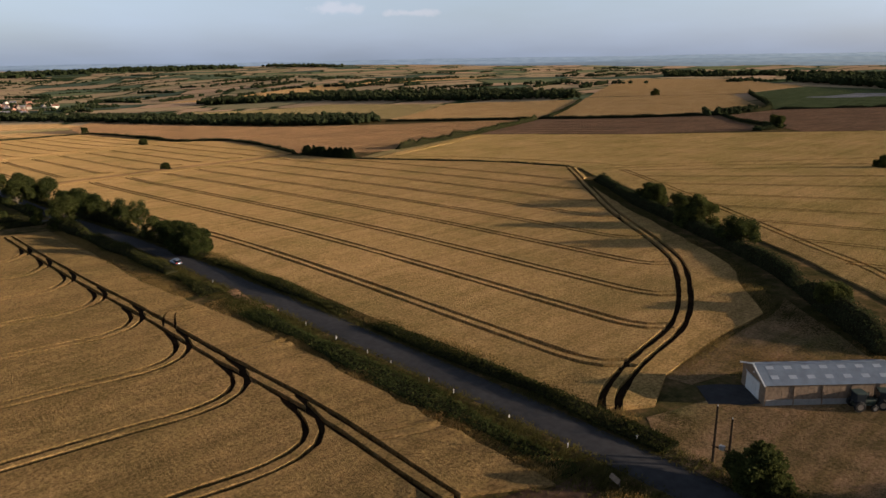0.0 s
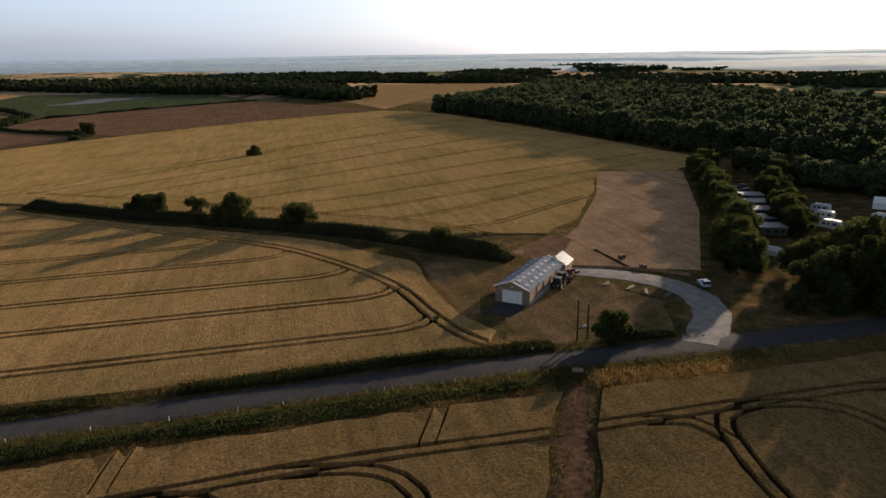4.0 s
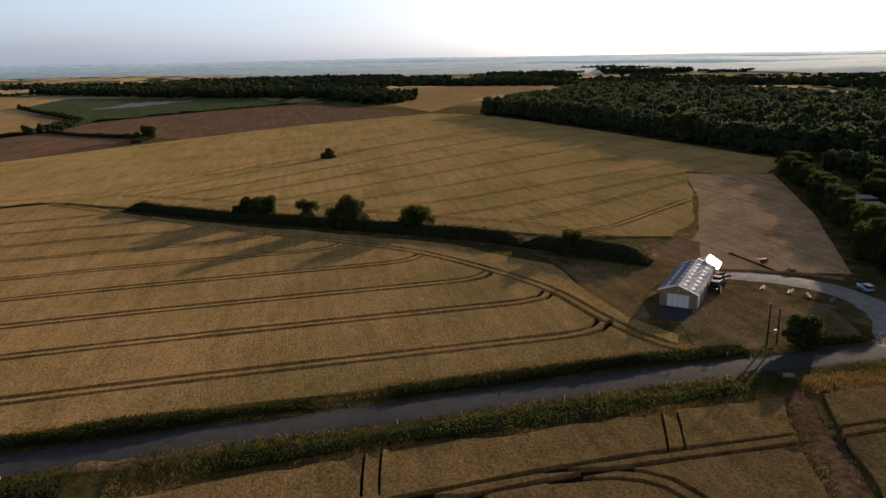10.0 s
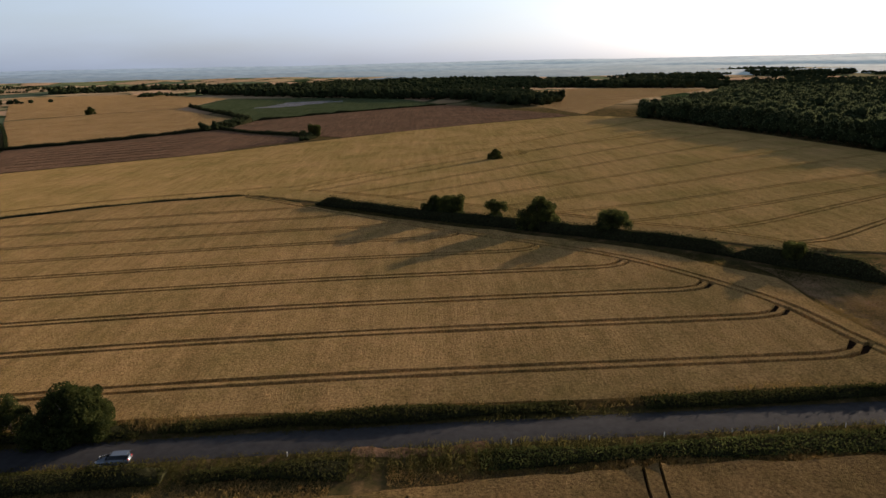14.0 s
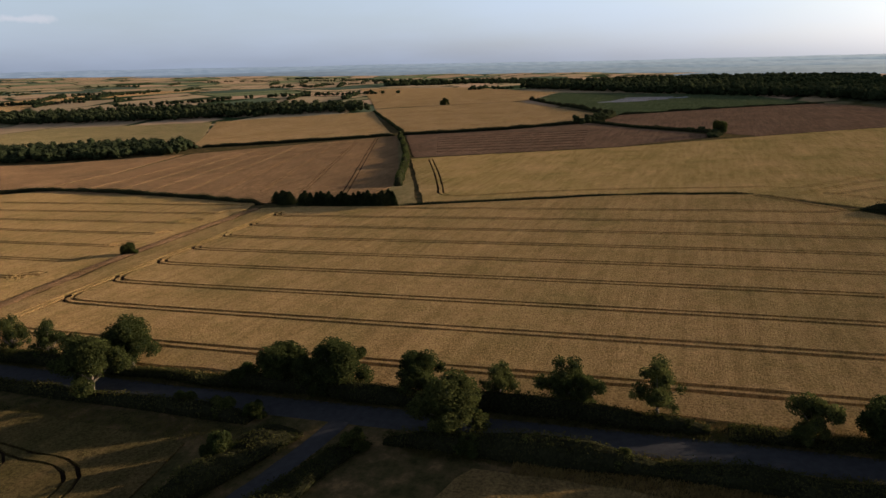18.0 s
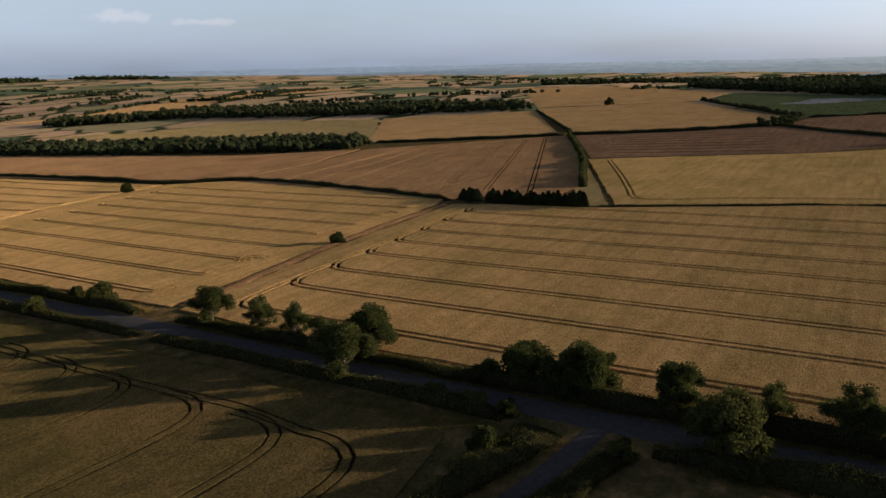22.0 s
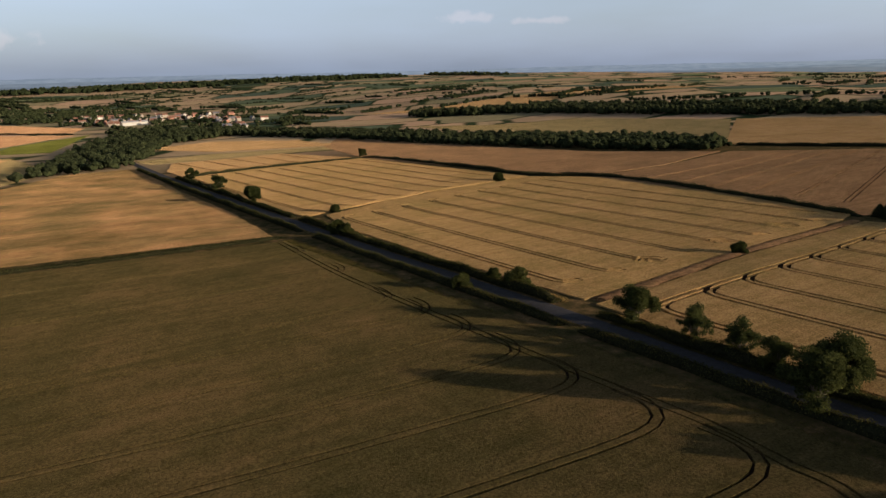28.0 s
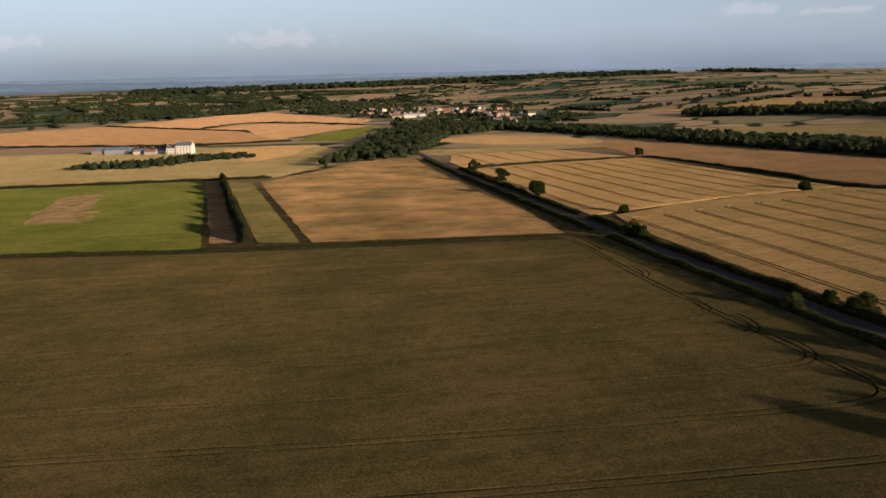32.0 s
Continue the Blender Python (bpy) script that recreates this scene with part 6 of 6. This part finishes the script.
machine(138.5, 4.3, 20, "dark roller standing on the mown strip", REDPAINT)
machine(128.5, 3.2, 120, "small red implement at the track edge", REDPAINT)
scar = strip("earth_scar", [(150, 7.5), (140, 6.8), (129, 6.2)], 1.1, 0.14, SOIL, None, "", 0.15, 2.0, 0.1, 8)
tagged(scar, "dark strip of bare earth across the mown grass", "earth", "", "structure")
bank = strip("yard_bank", [(136, 24), (132, 12), (127, 3), (120, -6)], 1.2, 0.4, ROUGH, None, "", 0.3, 2.0, 0.4, 9)
tagged(bank, "low rough bank between track and mown strip", "bank", "", "structure")
layby = strip("layby", [(75.0, 146), (74.0, 152), (74.2, 160), (75.2, 168)], 2.2, 0.08, BROWN, None, "", 0.4, 2.0, 0.05, 10)
tagged(layby, "worn dirt lay-by at the road edge", "layby", "", "structure")
# dark asphalt colour stands in for barn shade on the concrete
apron = strip("barn_apron", [(113.5, 44.5), (110, 48), (106, 52)], 6.0, 0.08, ASPHALT, None, "", 0.6, 2.0, 0.05, 11)
tagged(apron, "concrete apron before the barn door, coloured dark as in shade", "apron", "", "structure")

# ---- vehicles, caravans ----
car(75.4, 205.5, 92, SILVER, "silver hatchback parked on the road verge")
car(110.5, -3.8, -15, BLUECAR, "pale silver-blue estate car parked on the gravel track", lift=0.2)
G1, G2 = "row of static caravans", "touring caravans on the site"
for i in range(5):
    static_caravan(196 - 11.5 * i, -79 + 6.6 * i, 72, G1)
for x, y, rz in [(173, -91, 30), (163, -84, 35), (151, -76, 25), (154, -99, 20), (142, -88, 25), (134, -82, 15), (128, -78, 30), (121, -72, 10)]:
    caravan(x, y, rz, "white touring caravan on a grassy pitch", group=G2)
car(128.5, -48, 40, SILVER, "silver car parked among the caravans", lift=0.02)
car(167, -52, 100, SILVER, "silver car parked under the trees", lift=0.02)
for x, y, rz in [(206, -84, 60), (213, -88, 75), (222, -93, 65)]:
    car(x, y, rz, DARKCAR, "dark car parked at the end of the caravan row", lift=0.02)
car(150, -41.5, 70, BLUECAR, "blue car parked beside the tree row", lift=0.02)
lane = strip("site_lane", [(262, -103), (216, -80), (180, -58), (150, -41), (132, -30), (118, -20)], 3.4, 0.06, GRAVEL, None, "", 0.4, 4.0, 0.05, 12)
tagged(lane, "grey lane between the trees and caravans", "lane", "", "structure")


def tent(x, y, rz, L, W, H, label):
    ob = thing("tent", x, y, label, "tent", rz)
    v = [(-L / 2, -W / 2, 0), (L / 2, -W / 2, 0), (L / 2, W / 2, 0), (-L / 2, W / 2, 0), (-L / 2, -W / 2, H * 0.55), (L / 2, -W / 2, H * 0.55), (L / 2, W / 2, H * 0.55), (-L / 2, W / 2, H * 0.55)]
    part("wall", poly(v, [(0, 1, 5, 4), (1, 2, 6, 5), (2, 3, 7, 6), (3, 0, 4, 7)]), CANVAS, ob)
    a, b = (-L / 2, 0, H), (L / 2, 0, H)
    part("roof", poly([(-L / 2 - 0.1, -W / 2 - 0.15, H * 0.52), (L / 2 + 0.1, -W / 2 - 0.15, H * 0.52), (L / 2 + 0.1, W / 2 + 0.15, H * 0.52), (-L / 2 - 0.1, W / 2 + 0.15, H * 0.52), a, b], [(0, 1, 5, 4), (2, 3, 4, 5), (0, 4, 3), (1, 2, 5)]), CANVAS, ob)
    part("doorway", box(L / 2 + 0.02, 0, H * 0.25, 0.05, W * 0.3, H * 0.45), GLASS, ob)


tent(171, -117, 40, 6, 4.5, 3.4, "white pitched marquee tent on the site")
tent(131, -39, 20, 4.5, 2.6, 2.0, "white rounded awning beside a pitch")

# ---- poles, posts, signs ----
CREOSOTE = simple_mat("dark_creosoted_wood", (0.035, 0.024, 0.017), 0.85, 0.3, 4.0, 0, 0, 0.05)
pole_h = [7.1, 6.2]
hp = thing("power_pole", 87.3, 39.2, "pair of dark wooden poles with a grey transformer box", "pole", 90)
for i, (o, h) in enumerate(zip((0.9, -0.9), pole_h)):
    bm = bmesh.new()
    bmesh.ops.create_cone(bm, cap_ends=True, segments=10, radius1=0.16, radius2=0.11, depth=h + 0.4, matrix=pose(o, 0, h / 2 - 0.2))
    part("pole", bm, CREOSOTE, hp)
part("cross_beam", box(0, 0.16, 2.2, 2.2, 0.12, 0.14, 0.02), CREOSOTE, hp)
part("transformer_box", box(-0.2, 0.35, 2.5, 0.6, 0.4, 0.55, 0.04), METAL, hp)
for o, h in zip((0.9, -0.9), pole_h):
    part("insulator", box(o, 0, h + 0.08, 0.1, 0.1, 0.22, 0.03), WHITE, hp)


def marker(x, y, label="white marker post at the road edge", h=0.7, paint=None):
    ob = thing("marker_post", x, y, label, "post", 90, None, "marker posts along the road")
    part("post", box(0, 0, h / 2, 0.1, 0.08, h, 0.02), paint or WHITE, ob)
    part("reflector", box(0, -0.06, h * 0.8, 0.1, 0.03, 0.14, 0.01), TAIL, ob)


for y in (57, 69, 82, 88.5, 99.5, 107, 118, 130, 142.5, 178):
    marker(road_x(y) - 4.3, y)
for y in (51, 27):
    marker(84.5, y, "white post beside the yard hedge", 0.8)

bd = thing("board", 72.6, 46.6, "pale weathered board standing by the path mouth", "board", 70)
for o in (-0.7, 0.7):
    part("leg", box(o, 0, 0.4, 0.12, 0.12, 0.8, 0.01), PALEWOOD, bd)
bm = box(0, 0, 0, 1.6, 0.08, 0.6, 0.02)
bmesh.ops.transform(bm, matrix=pose(0, 0.1, 0.85, 35, 0, 0), verts=bm.verts)
part("panel", bm, TIMBER, bd)

sg = thing("road_sign", 76.0, 313, "red and white road sign on a grey post by the junction", "sign", 10)
part("post", box(0, 0, 1.2, 0.09, 0.09, 2.4, 0.02), METAL, sg)
part("plate", box(0, -0.07, 2.1, 0.95, 0.04, 0.95, 0.02), REDPAINT, sg)
part("plate_centre", box(0, -0.10, 2.1, 0.55, 0.03, 0.45, 0.01), WHITE, sg, "white panel")
part("bar", box(0, -0.12, 2.1, 0.4, 0.02, 0.08), TYRE, sg, "dark bar of unreadable writing")


# ---- houses ----
def house(x, y, rz, L, W, E, H, wall, roof, label, windows=0, storeys=2, chimneys=1, name="house", category="house", group=""):
    ob = thing(name, x, y, label, category, rz, None, group)
    v = [(-L / 2, -W / 2, -1), (L / 2, -W / 2, -1), (L / 2, W / 2, -1), (-L / 2, W / 2, -1), (-L / 2, -W / 2, E), (L / 2, -W / 2, E), (L / 2, W / 2, E), (-L / 2, W / 2, E), (-L / 2, 0, E + H), (L / 2, 0, E + H)]
    part("wall", poly(v, [(0, 1, 5, 4), (1, 2, 6, 9, 5), (2, 3, 7, 6), (3, 0, 4, 8, 7)]), wall, ob)
    rf = None
    for sy in (-1, 1):
        rf = part("roof", slab((-L / 2 - 0.3, 0, E + H + 0.12), (L / 2 + 0.3, 0, E + H + 0.12), (L / 2 + 0.3, sy * (W / 2 + 0.4), E - 0.1), (-L / 2 - 0.3, sy * (W / 2 + 0.4), E - 0.1), 0.15 * -sy), roof, ob)
    for c in range(chimneys):
        cx = (-L / 2 + 0.6) if c == 0 else (L / 2 - 0.6) if c == 1 else 0
        part("chimney", box(cx, 0, E + H + 0.4, 0.9, 0.7, 1.8, 0.05), wall, rf)
    for s in range(storeys if windows else 0):
        for k in range(windows):
            wx = -L / 2 + L * (k + 0.5) / windows
            wz = 1.5 + s * (E - 0.6) / storeys
            for sy in (-1, 1):
                w = part("window", box(wx, sy * (W / 2 + 0.02), wz, 1.1, 0.08, 1.4), GLASS, ob)
                part("sill", box(wx, sy * (W / 2 + 0.08), wz - 0.78, 1.3, 0.2, 0.1), wall, w)
    if windows:
        part("door", box(0.2, -W / 2 - 0.04, 1.0, 1.1, 0.1, 2.0), TIMBER, ob)
    return ob


house(-236, 1330, -12, 17, 11, 9.0, 3.4, RENDERWALL, SLATE, "tall white three-storey farmhouse in warm sun", 5, 3, 2, "farmhouse", "house")
house(-254, 1334, -12, 9, 9, 6.5, 3.0, RENDERWALL, SLATE, "white wing beside the farmhouse", 3, 2, 1, "farmhouse", "house")
FB = "farm buildings by the white house"
SAND = simple_mat("pale_yard_grit", (0.40, 0.33, 0.25), 0.95, 0.25, 0.12, 0, 0.02, 0.0)
field("farm_yard", [(-385, 1362), (-330, 1352), (-285, 1322), (-225, 1316), (-215, 1335), (-262, 1362), (-320, 1388), (-380, 1390)], 0.12, SAND, "pale gritty farm yard round the sheds", soil=False, seed=45, category="yard")
forest("wood", along([(-308, 1372), (-285, 1368), (-262, 1364), (-246, 1352)], 6, 3, 46), 4.0, 8.5, LEAF_SHADED, "dark garden trees behind the farmhouse", 46, 60, 0.05, 0.5)
for x, y, rz, L, W, E, H, wl_, rf_, lab in [(-331, 1372, -5, 26, 14, 5, 2.4, METAL, GREYROOF, "large farm shed with a blue-grey sheet roof"), (-352, 1376, -5, 20, 12, 4.5, 2.2, TIMBER, GREYROOF, "dark farm shed with a grey roof"), (-296, 1348, 5, 16, 8, 3.6, 2.4, STONE, SLATE, "stone barn with a dark roof"),
                                            (-282, 1338, -10, 12, 7, 3.4, 2.4, STONE, PANTILE, "low stone range with a red roof"), (-270, 1352, -10, 14, 7, 3.4, 2.2, RENDERWALL, SLATE, "low pale outbuilding with a slate roof")]:
    house(x, y, rz, L, W, E, H, wl_, rf_, lab, 0, 0, 0, "farm_shed", "shed", FB)
rs = np.random.RandomState(77)
VH = "village houses in the valley"
streets = [[(100, 2400), (150, 2080), (172, 2220), (260, 2215), (345, 2250), (400, 2150)], [(320, 1730), (360, 1800), (378, 2050), (406, 2121)], [(121, 2480), (300, 2400), (480, 2330)], [(200, 2100), (320, 2120), (470, 1990)]]
for st in streets:
    for q in along(st, 26, 18, rs.randint(99)):
        wl_ = (STONE, RENDERWALL, BRICK, STONE)[rs.randint(4)]
        house(q[0], q[1], rs.choice([0, 90]) + rs.uniform(-15, 15), rs.uniform(9, 15), rs.uniform(6.5, 8), rs.uniform(4.5, 5.8), rs.uniform(2.4, 3.2), wl_, (PANTILE, SLATE, PANTILE)[rs.randint(3)], "village house with pale walls and a pitched roof" if wl_ is not BRICK else "brick village house with a pitched roof", 0, 0, 1, "house", "house", VH)
house(200, 2090, 8, 46, 16, 6, 2, CREAM, SHEETPALE, "long pale works shed in the village", 0, 0, 0, "works_shed", "shed")

# ---- grass along the edges ----
DEADTUFT = simple_mat("dead_stalk", (0.16, 0.10, 0.055), 0.9, 0.4, 0.8, 0, 0, 0.0)
tufts("dry_grass", beside(8.6, 56, 462, 20), 2.0, 0.85, DRYTUFT, "tall dry golden grass along the field edge", 6200, 1)
tufts("dry_grass", beside(9.0, 478, 700, 20), 1.6, 0.9, DRYTUFT, "dry golden grass along the field edge", 1500, 2)
tufts("dry_grass", beside(-11.4, 55, 160, 15), 3.0, 0.6, DRYTUFT, "dry golden grass above the ditch", 2600, 3)
tufts("dry_grass", [(64, 172), (66, 200), (66, 240), (65, 290)], 6.0, 0.55, DRYTUFT, "tall dry golden grass on the bank", 3600, 4)
tufts("green_grass", beside(-7.5, 10, 320, 15), 5.5, 0.6, GREENTUFT, "long green verge grass", 9000, 5)
tufts("green_grass", beside(5.2, 16, 462, 15), 1.6, 0.5, GREENTUFT, "green verge grass under the hedge", 4500, 6)
tufts("dry_grass", [(66, 10), (68, 30), (70, 44)], 4, 0.5, DRYTUFT, "rough verge grass by the path", 900, 7)
tufts("dry_grass", [(69, -60), (69, 0), (69, 40)], 3.5, 0.5, DRYTUFT, "dry grass on the verge", 2000, 8)
tufts("dry_grass", beside(-5.0, 345, 640, 20), 1.0, 0.3, DRYTUFT, "dry grass at the foot of the hedge", 900, 9)
tufts("green_grass", [(62, 346), (58, 420), (54, 520), (48, 640)], 5, 0.45, GREENTUFT, "rough grass headland beside the crop", 4200, 10)
tufts("dry_grass", [(95, 471), (122, 474.3), (174, 482), (266, 487)], 2.6, 0.7, DRYTUFT, "dry grass on the field margin", 1300, 11)
tufts("green_grass", [(85, 50), (90, 49), (95, 50)], 4, 0.2, GREENTUFT, "rough green grass near the barn", 300, 12)
tufts("dry_grass", [(118, 54), (128, 52), (140, 42), (150, 32)], 8, 0.3, DRYTUFT, "dry trampled grass behind the barn", 900, 13)
tufts("green_grass", [(150, 62), (160, 60), (150, 48), (146, 42)], 10, 0.35, GREENTUFT, "rough shaded grass behind the barn", 900, 14)
tufts("green_grass", [(108, 13), (98, 17), (90, 24), (86, 30)], 5, 0.22, GREENTUFT, "patchy green grass along the gravel track", 420, 16)
tufts("green_grass", [(118, 24), (108, 34), (100, 42)], 9, 0.16, GREENTUFT, "short worn yard grass", 420, 17)
tufts("dry_grass", [(92, 471), (122, 474.3), (174, 482), (266, 487)], 3.2, 0.6, DEADTUFT, "dead brown stalks on the field margin", 1300, 18)
tufts("rough_weeds", [(68, 51.2), (55, 57.6), (40, 64.8), (28, 72), (-20, 101.5)], 1.0, 0.45, GREENTUFT, "rank dark weeds along the trampled path", 420, 19)
tufts("rough_weeds", [(66, 46.2), (53, 51.8), (38, 58), (26, 65.4), (-22, 94.5)], 1.0, 0.45, GREENTUFT, "rank dark weeds along the trampled path", 420, 20)
tufts("dry_grass", [(200, 108), (184, 88), (168, 74), (152, 63.5), (128, 63), (110, 60)], 4.5, 0.75, DRYTUFT, "straggling crop and dry grass at the field corner", 1500, 22)
tufts("green_grass", [(286, 206), (262, 184), (236, 154), (206, 116), (182, 84), (160, 64)], 7.0, 0.45, GREENTUFT, "rank shaded grass along the hedge foot", 2600, 23)
